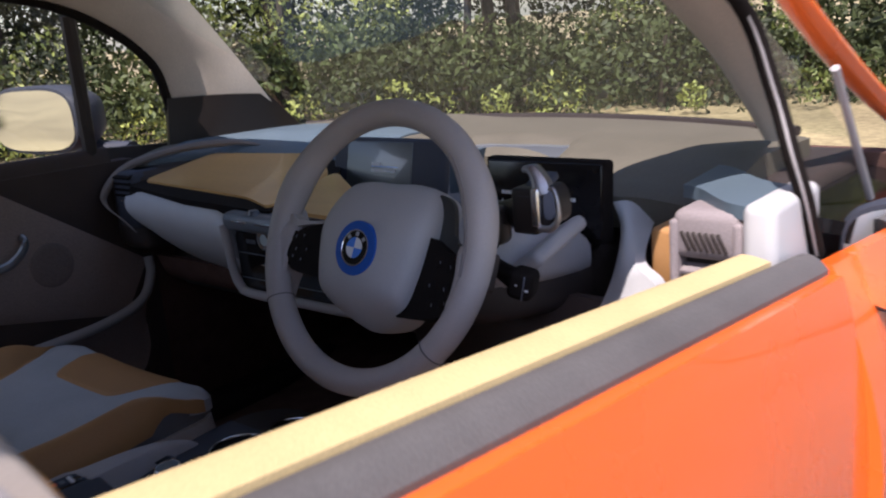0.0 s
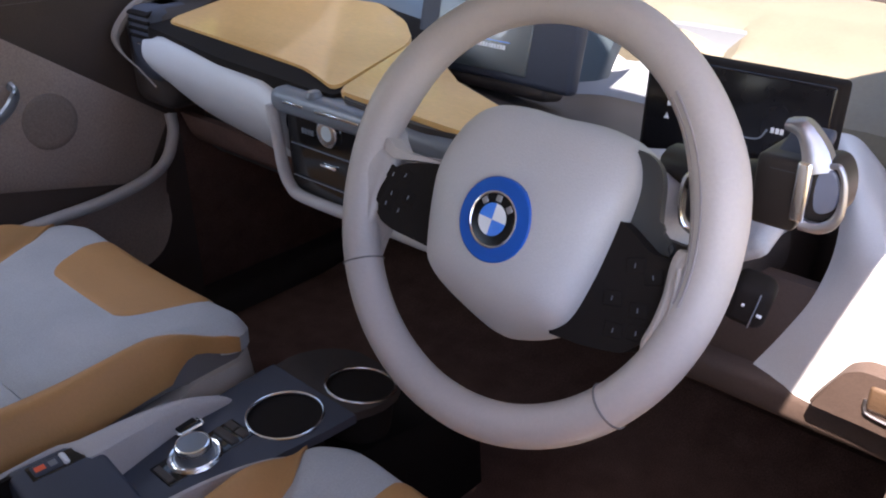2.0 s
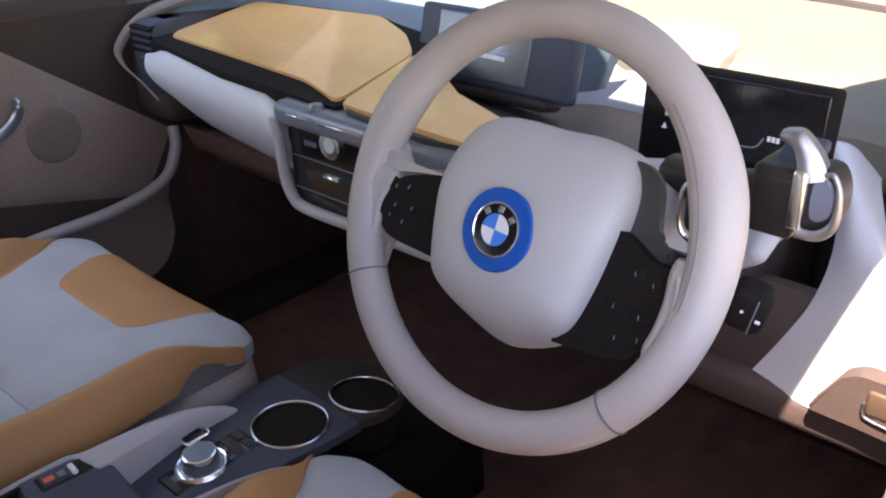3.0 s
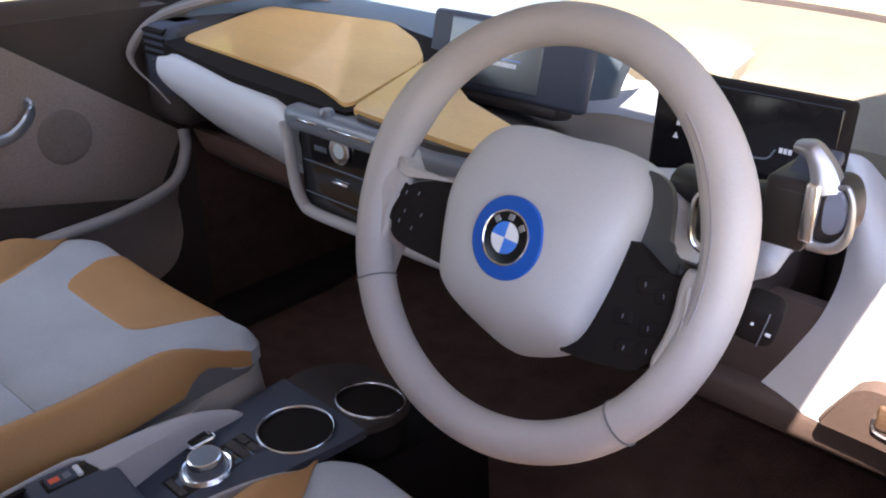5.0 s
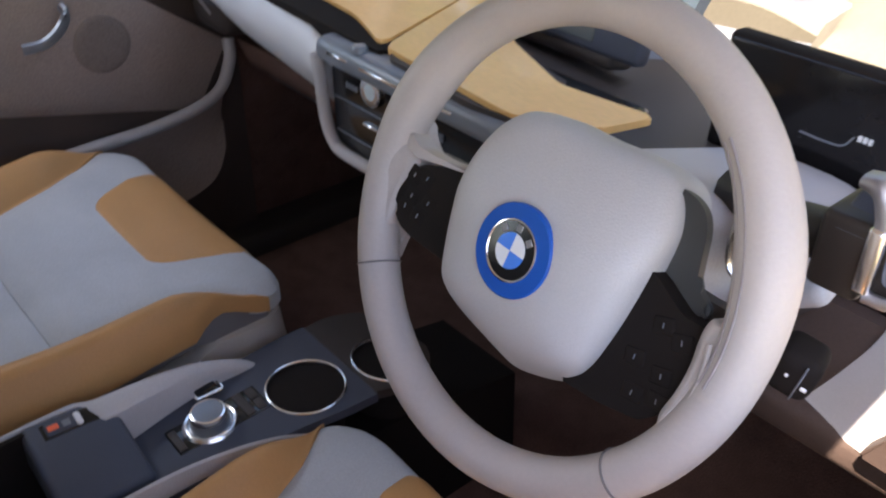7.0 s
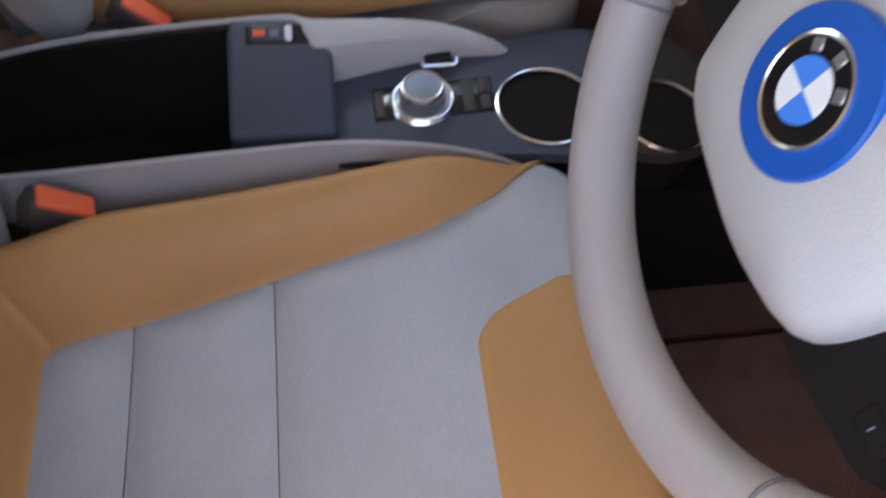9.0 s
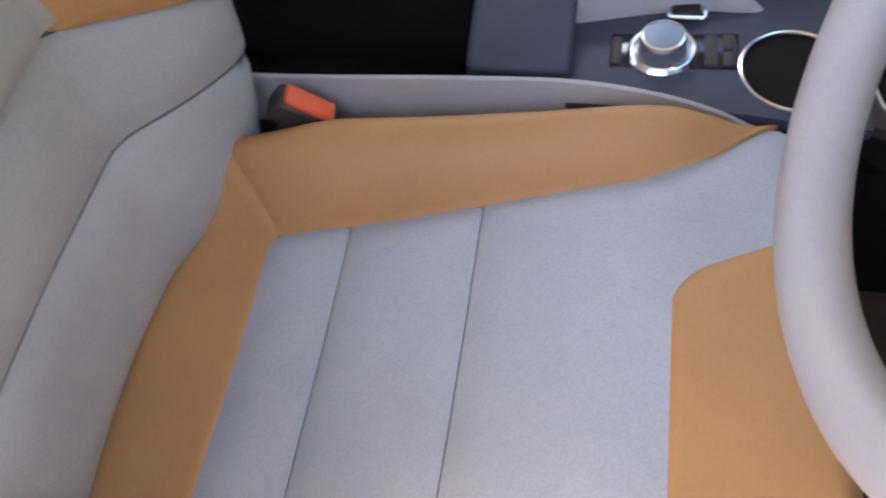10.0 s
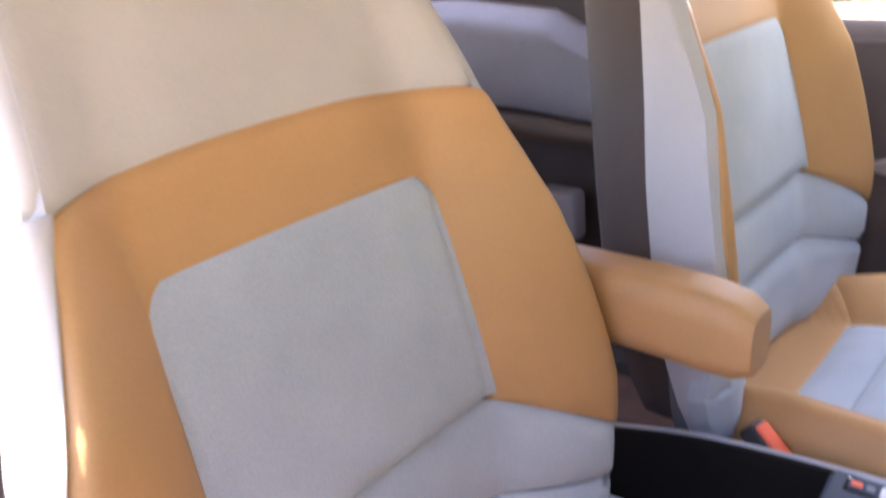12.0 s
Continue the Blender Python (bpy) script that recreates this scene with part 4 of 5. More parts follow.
for s in (1, -1):
    if s > 0:
        sp = [(0.06, 0.030), (0.0925, 0.0188), (0.100, 0.0146), (0.1178, 0.0051), (0.131, 0.006), (0.137, 0.002), (0.139, -0.016), (0.137, -0.038), (0.132, -0.055), (0.118, -0.070), (0.085, -0.076), (0.05, -0.078)]
        inner = [(0.1552, 0.0263), (0.1494, 0.0186), (0.1442, 0.0150), (0.1378, 0.0151), (0.1348, 0.0040), (0.1365, -0.0159), (0.1349, -0.0373), (0.1318, -0.0510), (0.1333, -0.0586), (0.1376, -0.0634), (0.1370, -0.0747), (0.1320, -0.0900)]
    else:
        sp = [(-0.06, 0.026), (-0.075, 0.0227), (-0.102, 0.0175), (-0.1201, 0.0130), (-0.1360, 0.0040), (-0.1450, -0.0190), (-0.1440, -0.0330), (-0.1325, -0.0430), (-0.1167, -0.0465), (-0.085, -0.048), (-0.05, -0.050)]
        inner = [(-0.1560, 0.0300), (-0.1480, 0.0220), (-0.1380, 0.0150), (-0.1335, 0.0050), (-0.1390, -0.0060), (-0.1426, -0.0190), (-0.1420, -0.0330), (-0.1435, -0.0460), (-0.1475, -0.0600), (-0.1500, -0.0800)]
    pad = part("switch_pad", plate(sp if s > 0 else sp[::-1], -0.030, -0.005 if s > 0 else 0.006), "tray_black", wheel, "dark switch pad")
    top = -0.005 if s > 0 else 0.006
    for x, y, r in ((0.108, -0.006, 0.3), (0.124, -0.010, 0.3), (0.098, -0.034, 0.2), (0.120, -0.036, 0.2), (0.106, -0.056, 0.1), (0.124, -0.052, 0.1)):
        if s < 0:
            x, y = 0.02 + 0.90 * x, 0.006 + 0.62 * y
        turn = Matrix.Translation((s * x, y, top)) @ Matrix.Rotation(s * r, 4, "Z")
        sw = part("switch", moved(rbox(-0.0080, 0.0080, -0.0062, 0.0062, -0.003, 0.0008 if s > 0 else 0.0003, 0.003, 3), turn), "tray_black", pad)
        part("mark", moved(rbox(-0.0018, 0.0018, -0.0004, 0.0004, 0.0, 0.0012, 0.0001, 1), turn @ Matrix.Rotation(0.5 + 9 * x, 4, "Z")), "satin", sw)
    part("spoke", spoke_skin(inner, 17 if s > 0 else 15, -44 if s > 0 else -36, s), "wheel_leather", wheel, "grey leather spoke running into the rim")
    if s > 0:
        cover = [(0.070, 0.075), (0.0850, 0.0735), (0.0963, 0.0670), (0.1022, 0.0553), (0.1063, 0.0350), (0.1093, 0.0230), (0.1250, 0.0125), (0.1210, 0.0020), (0.1073, -0.004), (0.086, 0.004), (0.072, 0.020), (0.070, 0.045)]
        part("spoke_cover", plate(cover[::-1], -0.029, -0.021, 0.006), "spoke_grey", wheel, "dark grey cover beside the airbag")
        part("ridge", sweep(catmull([(0.1475, 0.004, 0.0125), (0.1505, -0.015, 0.0125), (0.1500, -0.038, 0.0125), (0.1450, -0.058, 0.0120)], 6), 0.0016, 6), "wheel_leather", wheel)
    else:
        part("spoke_strip", plate([(-0.070, 0.0265), (-0.112, 0.0215), (-0.135, 0.0220), (-0.150, 0.0300), (-0.150, 0.0180), (-0.135, 0.0130), (-0.115, 0.0165), (-0.070, 0.0225)], -0.012, 0.0078, 0.002), "wheel_leather", wheel)
    part("spoke_arm", plate([(s * x, y) for x, y in (((0.04, 0.02), (0.16, 0.015), (0.16, -0.03), (0.04, -0.05)) if s > 0 else ((0.04, -0.05), (0.16, -0.03), (0.16, 0.015), (0.04, 0.02)))], -0.045, -0.028), "dark", wheel)

# lower trim beside the column: brown strip with a proud switch panel
dpart("lower_strip", rbox(0.34, 0.70, 0.247, 0.32, 0.733, 0.773, 0.012), "brown", "dark brown strip under the end trim")
panel = dpart("switch_panel", moved(plate([(0.546, 0.779), (0.60, 0.778), (0.66, 0.774), (0.672, 0.80), (0.655, 0.834), (0.588, 0.834), (0.573, 0.826)], -0.285, -0.229, 0.006), Matrix.Rotation(radians(90), 4, "X")), "brown", "dark brown switch panel")
dpart("switch", rbox(0.597, 0.645, 0.2265, 0.236, 0.797, 0.824, 0.004), "tan_dark", "", panel)
dpart("bezel", sweep(catmull([(0.596, 0.2275, 0.808), (0.597, 0.2270, 0.799), (0.604, 0.2265, 0.794), (0.645, 0.2265, 0.790)], 5), 0.0016, 6), "satin_chrome", "thin chrome edge", panel)

# column, stalks
col = thing("steering_column", "grey and dark steering column shroud", "steering column", (0.37, 0.2, 0.95))
C0 = Vector((-0.37, -0.2, -0.95))


def ring_at(y, x, z, a, b, n=28, p=0.7):
    return [Vector((x + a * math.copysign(abs(math.cos(t)) ** p, math.cos(t)), y, z + b * math.copysign(abs(math.sin(t)) ** p, math.sin(t)))) + C0 for t in (2 * math.pi * k / n for k in range(n))]


part("upper_shroud", rings([ring_at(0.05, 0.37, 0.985, 0.055, 0.05), ring_at(0.10, 0.372, 0.968, 0.085, 0.055), ring_at(0.2, 0.378, 0.945, 0.098, 0.050), ring_at(0.36, 0.375, 0.905, 0.085, 0.042)]), "lilac", col, "pale grey shroud")
part("lower_shroud", rings([ring_at(0.07, 0.37, 0.925, 0.05, 0.045), ring_at(0.16, 0.375, 0.90, 0.075, 0.05), ring_at(0.36, 0.38, 0.865, 0.08, 0.05)]), "dark", col)
part("side_wing", moved(rbox(-0.05, 0.05, -0.07, 0.07, -0.011, 0.011, 0.010), Matrix.Translation(Vector((0.462, 0.22, 0.945)) + C0) @ Matrix.Rotation(radians(-32), 4, "Y") @ Matrix.Rotation(radians(10), 4, "X")), "lilac", col, "pale grey angled cover")

sel = thing("drive_selector", "chunky column drive selector with chrome edges", "selector", (0.545, 0.11, 1.045))
S0 = Vector((-0.545, -0.11, -1.045))
part("stem", sweep([Vector((0.42, 0.16, 1.01)) + S0, Vector((0.48, 0.13, 1.02)) + S0, Vector((0.53, 0.115, 1.035)) + S0], 0.018, 12), "dark_satin", sel)
body = part("body", rbox(-0.028, 0.007, -0.020, 0.032, -0.036, 0.019, 0.005), "dark_satin", sel, "dark grip")
part("top_facet", moved(rbox(-0.020, 0.010, -0.030, 0.022, -0.006, 0.004, 0.003), Matrix.Translation((0, 0.008, 0.020)) @ Matrix.Rotation(radians(24), 4, "X")), "slate", sel, "blue-grey sloping top")
H_OUT = catmull([(-0.009, -0.008, 0.050), (0.004, -0.010, 0.052), (0.016, -0.012, 0.044), (0.025, -0.014, 0.034), (0.031, -0.016, 0.022)], 5)
H_OUT = [p + Vector((-0.005, 0, -0.006)) for p in H_OUT]
H_IN = catmull([(-0.009, -0.012, 0.043), (0.003, -0.015, 0.043), (0.011, -0.018, 0.036), (0.0155, -0.020, 0.029), (0.017, -0.020, 0.021)], 5)
H_IN = [p + Vector((-0.005 - 0.007 * k / 20, -0.002 * k / 20, -0.006 - 0.006 * k / 20)) for k, p in enumerate(H_IN)]
part("hook", sheet(lambda u, v: H_OUT[round(u * 20)].lerp(H_IN[round(u * 20)], v) + Vector((0, -0.003 * math.sin(math.pi * v), 0.001 * math.sin(math.pi * v))), 20, 6, (-0.001, 0.013, -0.002)), "satin_chrome", sel, "satin metal hooked tip")


def cheek(pts, back, front):
    """Rounded block on an outline in x and z, its front edge eased."""
    line = catmull([(x, 0, z) for x, z in pts], 5, closed=True)
    mid = sum(line, Vector()) / len(line)
    return rings([[mid + (p - mid) * k + Vector((0, y, 0)) for p in line] for k, y in ((1, back), (1, front + 0.003), (0.96, front + 0.0008), (0.88, front))])


part("end_block", cheek([(0.011, 0.017), (0.026, 0.022), (0.0345, 0.007), (0.034, -0.014), (0.022, -0.024), (0.011, -0.022)], 0.012, -0.0155), "dark_satin", sel, "dark end cheek")
part("button", cheek([(0.0165, 0.0125), (0.0260, 0.0175), (0.0325, 0.006), (0.0320, -0.009), (0.0235, -0.0165), (0.0165, -0.012)], -0.010, -0.0178), "window_grey", sel, "blue-grey button set in the end")
loop = catmull([(0.0235, -0.0150, 0.0195), (0.0300, -0.0165, 0.0200), (0.0355, -0.0175, 0.008), (0.0355, -0.0175, -0.014), (0.026, -0.0185, -0.0255), (0.011, -0.0195, -0.0265)], 6)
part("end_loop", sweep(loop, lambda t: 0.0022 + 0.0022 * smooth01((t - 0.3) * 2), 10, up=(0, 1, 0)), "satin_chrome", sel, "satin metal loop round the end")
part("chrome_edge", rbox(0.003, 0.014, -0.0245, -0.014, -0.025, 0.021, 0.003), "chrome", sel, "bright vertical edge")
part("start_ring", moved(rbox(-0.081, -0.047, -0.020, 0.012, -0.056, -0.008, 0.010), Matrix.Identity(4)), "dark_satin", sel)
part("chrome_frame", sweep(catmull([Vector((-0.051, -0.022, -0.010)), Vector((-0.078, -0.022, -0.012)), Vector((-0.078, -0.022, -0.052)), Vector((-0.051, -0.022, -0.054))], 6, closed=True), 0.0022, 6, closed=True, up=(0, 1, 0)), "chrome", sel)

st = thing("wiper_stalk", "dark column stalk with small white marks", "stalk", (0.535, 0.08, 0.952))
part("lever", sweep([Vector((-0.11, 0.07, 0.0)), Vector((-0.05, 0.03, 0.0)), Vector((-0.008, 0.004, 0.0))], lambda t: 0.009 + 0.004 * t, 12, flat=1.15), "tray_black", st)
TURN = Matrix.Rotation(radians(14), 4, "Z") @ Matrix.Rotation(radians(12), 4, "Y")
part("grip", moved(rbox(-0.017, 0.015, -0.013, 0.022, -0.019, 0.017, 0.009, 4), TURN), "tray_black", st, "dark rubbery grip")
for x, z, w in ((-0.004, 0.001, 0.0012), (0.0095, -0.003, 0.0020)):
    part("mark", moved(rbox(x - w, x + w, -0.0145, -0.012, z - 0.0010, z + 0.0010, 0.0003, 1), TURN), "white", st)
part("ring_line", moved(rbox(0.0045, 0.0057, -0.0142, -0.012, -0.016, 0.014, 0.0004, 1), TURN), "satin", st)

# ---------------------------------------------------------------- centre console
con = thing("centre_console", "low dark centre console with chrome-ringed cup holders", "console", (0, -0.1, 0.36))
K0 = Vector((0, 0.1, -0.36))


def con_z(y):
    return interp([(-0.50, 0.640), (-0.20, 0.636), (-0.05, 0.644), (0.05, 0.642), (0.16, 0.626), (0.30, 0.60)], y)


def con_half(y):
    return interp([(-0.6, 0.055), (-0.3, 0.060), (-0.1, 0.066), (0.0, 0.078), (0.16, 0.085), (0.3, 0.07)], y)


def cpart(name, bm, mat, label="", parent=None):
    return part(name, moved(bm, Matrix.Translation(K0)), mat, parent or con, label)


CUPS = ((0.041, -0.012, 0.0455), (0.055, 0.096, 0.0440))
CX = 0.022


def deck(ys, cups, inset, mat, label):
    """A console deck with round openings for the cups."""
    bm = bmesh.new()
    outline = [(CX - con_half(y) + inset.get(y, 0), y) for y in ys] + [(CX + con_half(y) - inset.get(y, 0), y) for y in ys[::-1]]
    vs = [bm.verts.new((x, y, con_z(y))) for x, y in outline]
    edges = [bm.edges.new((vs[i], vs[(i + 1) % len(vs)])) for i in range(len(vs))]
    for cx, cy, r in cups:
        c = [bm.verts.new((cx + r * math.cos(2 * math.pi * k / 40), cy + r * math.sin(2 * math.pi * k / 40), con_z(cy + r * math.sin(2 * math.pi * k / 40)))) for k in range(40)]
        edges += [bm.edges.new((c[i], c[(i + 1) % 40])) for i in range(40)]
    bmesh.ops.triangle_fill(bm, use_beauty=True, use_dissolve=False, edges=edges)
    ext = bmesh.ops.extrude_face_region(bm, geom=bm.faces[:])
    bmesh.ops.translate(bm, vec=(0, 0, -0.012), verts=[v for v in ext["geom"] if isinstance(v, bmesh.types.BMVert)])
    cpart("deck", bm, mat, label)


deck([-0.205 + 0.03 * i for i in range(9)] + [0.046], CUPS[:1], {}, "slate", "dark slate plastic deck")
deck([0.0465, 0.07, 0.09, 0.118, 0.136, 0.148, 0.155], CUPS[1:], {0.0465: 0.004, 0.118: 0.008, 0.136: 0.020, 0.148: 0.034, 0.155: 0.05}, "dark", "dark front deck")
for cx, cy, r in CUPS:
    z = con_z(cy)
    slope = Matrix.Rotation(math.atan2(con_z(cy + 0.05) - con_z(cy - 0.05), 0.1), 4, "X")
    cup = part("cup_holder", moved(lathe([(r, 0.0), (r - 0.002, -0.05), (r - 0.004, -0.058), (0.0, -0.06)], 40), Matrix.Translation(Vector((cx, cy, z - 0.002)) + K0) @ slope), "tray_black", con)
    part("chrome_ring", moved(sweep([Vector(((r + 0.0005) * math.cos(t), (r + 0.0005) * math.sin(t), 0.001)) for t in (2 * math.pi * k / 48 for k in range(48))], 0.0019, 8, closed=True), Matrix.Translation(Vector((cx, cy, z)) + K0) @ slope), "chrome", cup, "bright chrome ring")
part("coin_ledge", moved(rbox(-0.006, 0.030, -0.008, 0.008, -0.004, 0.004, 0.002), Matrix.Translation(Vector((0.060, -0.018, 0.615)) + K0) @ Matrix.Rotation(radians(-18), 4, "Z")), "lilac", con)
cpart("body", sheet(lambda u, v: Vector((interp([(0, -0.085), (0.15, -0.078), (0.85, 0.078), (1, 0.085)], u), -0.62 + 0.92 * v, interp([(0, 0.36), (0.15, con_z(-0.62 + 0.92 * v) - 0.085), (0.85, con_z(-0.62 + 0.92 * v) - 0.085), (1, 0.36)], u))), 20, 20, (0, 0, -0.01)), "tray_black")
# deep tray behind the brake box
cpart("tray", sheet(lambda u, v: Vector((-0.045 + 0.130 * u, -0.56 + 0.27 * v, 0.590 - 0.060 * smooth01(min(u, 1 - u) * 9) * smooth01(min(v, 1 - v) * 9))), 24, 20, (0, 0, -0.006)), "tray_black", "black open tray")
for s, pts in ((-1, [(-0.025, -0.60, 0.655), (-0.045, -0.45, 0.674), (-0.051, -0.30, 0.682), (-0.051, -0.20, 0.681), (-0.046, -0.11, 0.672), (-0.032, -0.055, 0.658), (-0.024, -0.030, 0.640)]),
               (1, [(0.080, -0.58, 0.640), (0.088, -0.45, 0.650), (0.084, -0.30, 0.654), (0.080, -0.20, 0.652), (0.086, -0.13, 0.648), (0.094, -0.08, 0.640), (0.099, -0.045, 0.626)])):
    line = catmull(pts, 8)

    def wall(u, v, line=line, s=s):
        i = min(len(line) - 2, int(u * (len(line) - 1)))
        p = line[i].lerp(line[i + 1], u * (len(line) - 1) - i)
        if s < 0:
            wide = 0.010 + 0.038 * smooth01((p.y + 0.240) / 0.02) * min(1, max(0, (-0.030 - p.y) / 0.17))
            return Vector((p.x - 0.010 + wide * (1 - v), p.y, p.z - 0.002 - 0.010 * (1 - v) + 0.004 * math.sin(math.pi * v) - 0.10 * max(0, v - 0.85) - 0.045 * max(0, 0.12 - v) / 0.12 * min(1, wide / 0.04)))
        return Vector((p.x + 0.010 * v - 0.006 + 0.006 * max(0, v - 0.6), p.y, p.z + 0.008 * math.sin(math.pi * v) - 0.12 * max(0, v - 0.7) - 0.004 * max(0, 0.35 - v) / 0.35))

    cpart("side_rail", sheet(wall, 60, 10, (0, 0, -0.006 if s < 0 else -0.012)), "lilac", "pale grey side rail")
    back = [p for p in line if p.y < -0.28]
    cpart("tray_wall", sheet(lambda u, v, b=back, s=s: b[round(u * (len(b) - 1))] + Vector((-s * (0.007 + 0.004 * v), 0, -0.001 - 0.12 * v)), len(back) - 1, 4, (s * 0.006, 0, 0)), "tray_black")
    full = [p for p in line]
    cpart("rail_base", sheet(lambda u, v, b=full, s=s: b[round(u * (len(b) - 1))] + Vector((s * 0.002, 0, -0.012 - 0.14 * v)), len(full) - 1, 3, (-s * 0.004, 0, 0)), "brown")
# parking brake box
bx = part("brake_box", moved(rbox(-0.063, 0.058, -0.047, 0.047, -0.03, 0.012, 0.007), Matrix.Translation(Vector((0.004, -0.250, 0.655)) + K0) @ Matrix.Rotation(radians(14), 4, "Y") @ Matrix.Rotation(radians(-3), 4, "X")), "slate", con, "slate box with parking switch")
BX = Matrix.Translation(Vector((0.004, -0.250, 0.655)) + K0) @ Matrix.Rotation(radians(14), 4, "Y") @ Matrix.Rotation(radians(-3), 4, "X")
part("switch_well", moved(rbox(-0.056, -0.034, -0.030, 0.040, 0.006, 0.0128, 0.002), BX), "black_gloss", bx)
part("rocker", moved(rbox(-0.054, -0.037, -0.026, 0.006, 0.008, 0.0150, 0.003), BX), "slate", bx)
part("red_mark", moved(rbox(-0.049, -0.042, -0.023, -0.012, 0.0145, 0.0155, 0.0003, 1), BX), "red", bx)
part("white_mark", moved(rbox(-0.054, -0.037, 0.005, 0.012, 0.010, 0.0156, 0.002, 1), BX), "white", bx)
part("blue_mark", moved(rbox(-0.049, -0.041, -0.008, 0.0, 0.0145, 0.0155, 0.0003, 1), BX), "satin", bx)
# rotary controller
KN = Matrix.Translation(Vector((0.022, -0.124, 0.6395)) + K0) @ Matrix.Rotation(radians(3), 4, "X")
ctl = part("controller", moved(lathe([(0.031, 0.0), (0.031, 0.003), (0.0285, 0.0055), (0.0265, 0.0045), (0.0255, 0.006), (0.0235, 0.004)], 40), KN), "chrome", con, "round chrome controller")
knob = part("knob", moved(lathe([(0.0232, 0.002), (0.0222, 0.008), (0.0208, 0.013), (0.020, 0.0155), (0.0, 0.0156)], 36), KN), "knob_grey", ctl, "dark metal knob")
part("knob_rim", moved(lathe([(0.0206, 0.0150), (0.0206, 0.0175), (0.0192, 0.0215), (0.0172, 0.0222), (0.0165, 0.0205)], 36), KN), "chrome", knob, "bright rim")
part("knob_top", moved(lathe([(0.0168, 0.0180), (0.0168, 0.0212), (0.0, 0.0216)], 36), KN), "knob_grey", knob)
part("key_plate", moved(rbox(-0.023, 0.021, -0.046, 0.066, -0.004, 0.0022, 0.004), KN), "black_gloss", ctl)
for x, y, w, d in ((0.0, -0.040, 0.017, 0.009), (0.0, 0.042, 0.019, 0.011), (-0.010, 0.057, 0.009, 0.010), (0.010, 0.057, 0.009, 0.010)):
    part("key", moved(rbox(x - w, x + w, y - d / 2, y + d / 2, -0.002, 0.0042, 0.0015, 2), KN), "dark", ctl)
part("switch_frame", sweep([Vector((x, y, 0.0085)) + KN.translation for x, y in round_poly([(-0.060, 0.004), (-0.036, 0.004), (-0.036, 0.036), (-0.060, 0.036)], 0.004)], 0.0018, 6, closed=True), "chrome", con, "chrome frame of a small switch")
part("mode_switch", moved(rbox(-0.057, -0.039, 0.007, 0.033, 0.0, 0.0085, 0.002), KN), "black_gloss", con)


# ---------------------------------------------------------------- seats
def grid_pad(fn, H, to, nu, nv, lu, lv, puff=0.010, edge=0.032, depth=0.022):
    def f(u, v):
        a, b = fn(u, v)
        e = min(min(u, 1 - u) * lu, min(v, 1 - v) * lv) / edge
        return to(a, b, H(a, b) - puff * (1 - min(1, e)) ** 2)

    lo = to(0, 0, 0) - to(0, 0, 1)
    us = sorted(set([i / nu for i in range(nu + 1)] + [0.25 * edge / lu, 0.6 * edge / lu, edge / lu, 1 - 0.25 * edge / lu, 1 - 0.6 * edge / lu, 1 - edge / lu]))
    vs = sorted(set([i / nv for i in range(nv + 1)] + [0.25 * edge / lv, 0.6 * edge / lv, edge / lv, 1 - 0.25 * edge / lv, 1 - 0.6 * edge / lv, 1 - edge / lv]))
    return sheet(lambda u, v: f(us[round(u * (len(us) - 1))], vs[round(v * (len(vs) - 1))]), len(us) - 1, len(vs) - 1, lo * depth)


C_IN = [(-0.42, 0.138), (-0.34, 0.142), (-0.285, 0.152), (-0.167, 0.175), (-0.038, 0.198), (0.02, 0.224), (0.070, 0.262)]
W_OUT = [(-0.43, 0.218), (-0.36, 0.232), (-0.29, 0.248), (-0.15, 0.257), (0.0, 0.258), (0.05, 0.263), (0.08, 0.259), (0.100, 0.243), (0.114, 0.214), (0.126, 0.170), (0.135, 0.11)]
SEAT_TOP = 0.603


def cush_h(a, b):
    a = abs(a)
    c, w = interp(C_IN, b), interp(W_OUT, b)
    z = SEAT_TOP + 0.034 * smooth01((b + 0.30) / 0.32) - 0.012 * max(0, (b - 0.05) / 0.06) ** 2 - 0.065 * max(0, (b - 0.100) / 0.04) ** 2 + 0.010 * min(1, a / 0.2) ** 2 - 0.012 * smooth01((-0.30 - b) / 0.1)
    if a > c:
        t = (a - c) / max(0.02, w - c)
        rear = smooth01((0.075 - b) / 0.12)
        z += rear * (0.038 + 0.014 * smooth01((-0.10 - b) / 0.2)) * math.sin(min(1, t * 1.15) * math.pi * 0.62) - 0.035 * max(0, t - 0.6) ** 2 / 0.16
    return z


BW = [(0.0, 0.262), (0.06, 0.286), (0.12, 0.299), (0.21, 0.301), (0.33, 0.280), (0.43, 0.251), (0.52, 0.230), (0.60, 0.213), (0.68, 0.197), (0.80, 0.170), (0.87, 0.12)]


def back_h(a, s):
    a = abs(a)
    w = interp(BW, s)
    h = 0.012 * math.sin(min(1, s / 0.5) * math.pi) - 0.03 * smooth01((s - 0.55) / 0.3) + 0.05 * smooth01((s - 0.68) / 0.1) * (1 - smooth01((s - 0.80) / 0.08))
    c = interp([(0, 0.10), (0.2, 0.15), (0.5, 0.15), (0.62, 0.14), (0.7, 0.1)], s)
    h -= 0.015 * (1 - smooth01(s / 0.26)) * (1 - smooth01(a / 0.21))
    if a > c:
        t = (a - c) / max(0.02, w - c)
        amp = interp([(0, 0.035), (0.2, 0.066), (0.4, 0.066), (0.55, 0.035), (0.7, 0.0)], s)
        h += amp * math.sin(min(1, t) * math.pi * 0.5) - 0.010 * max(0, t - 0.8) ** 2 / 0.04
    return h


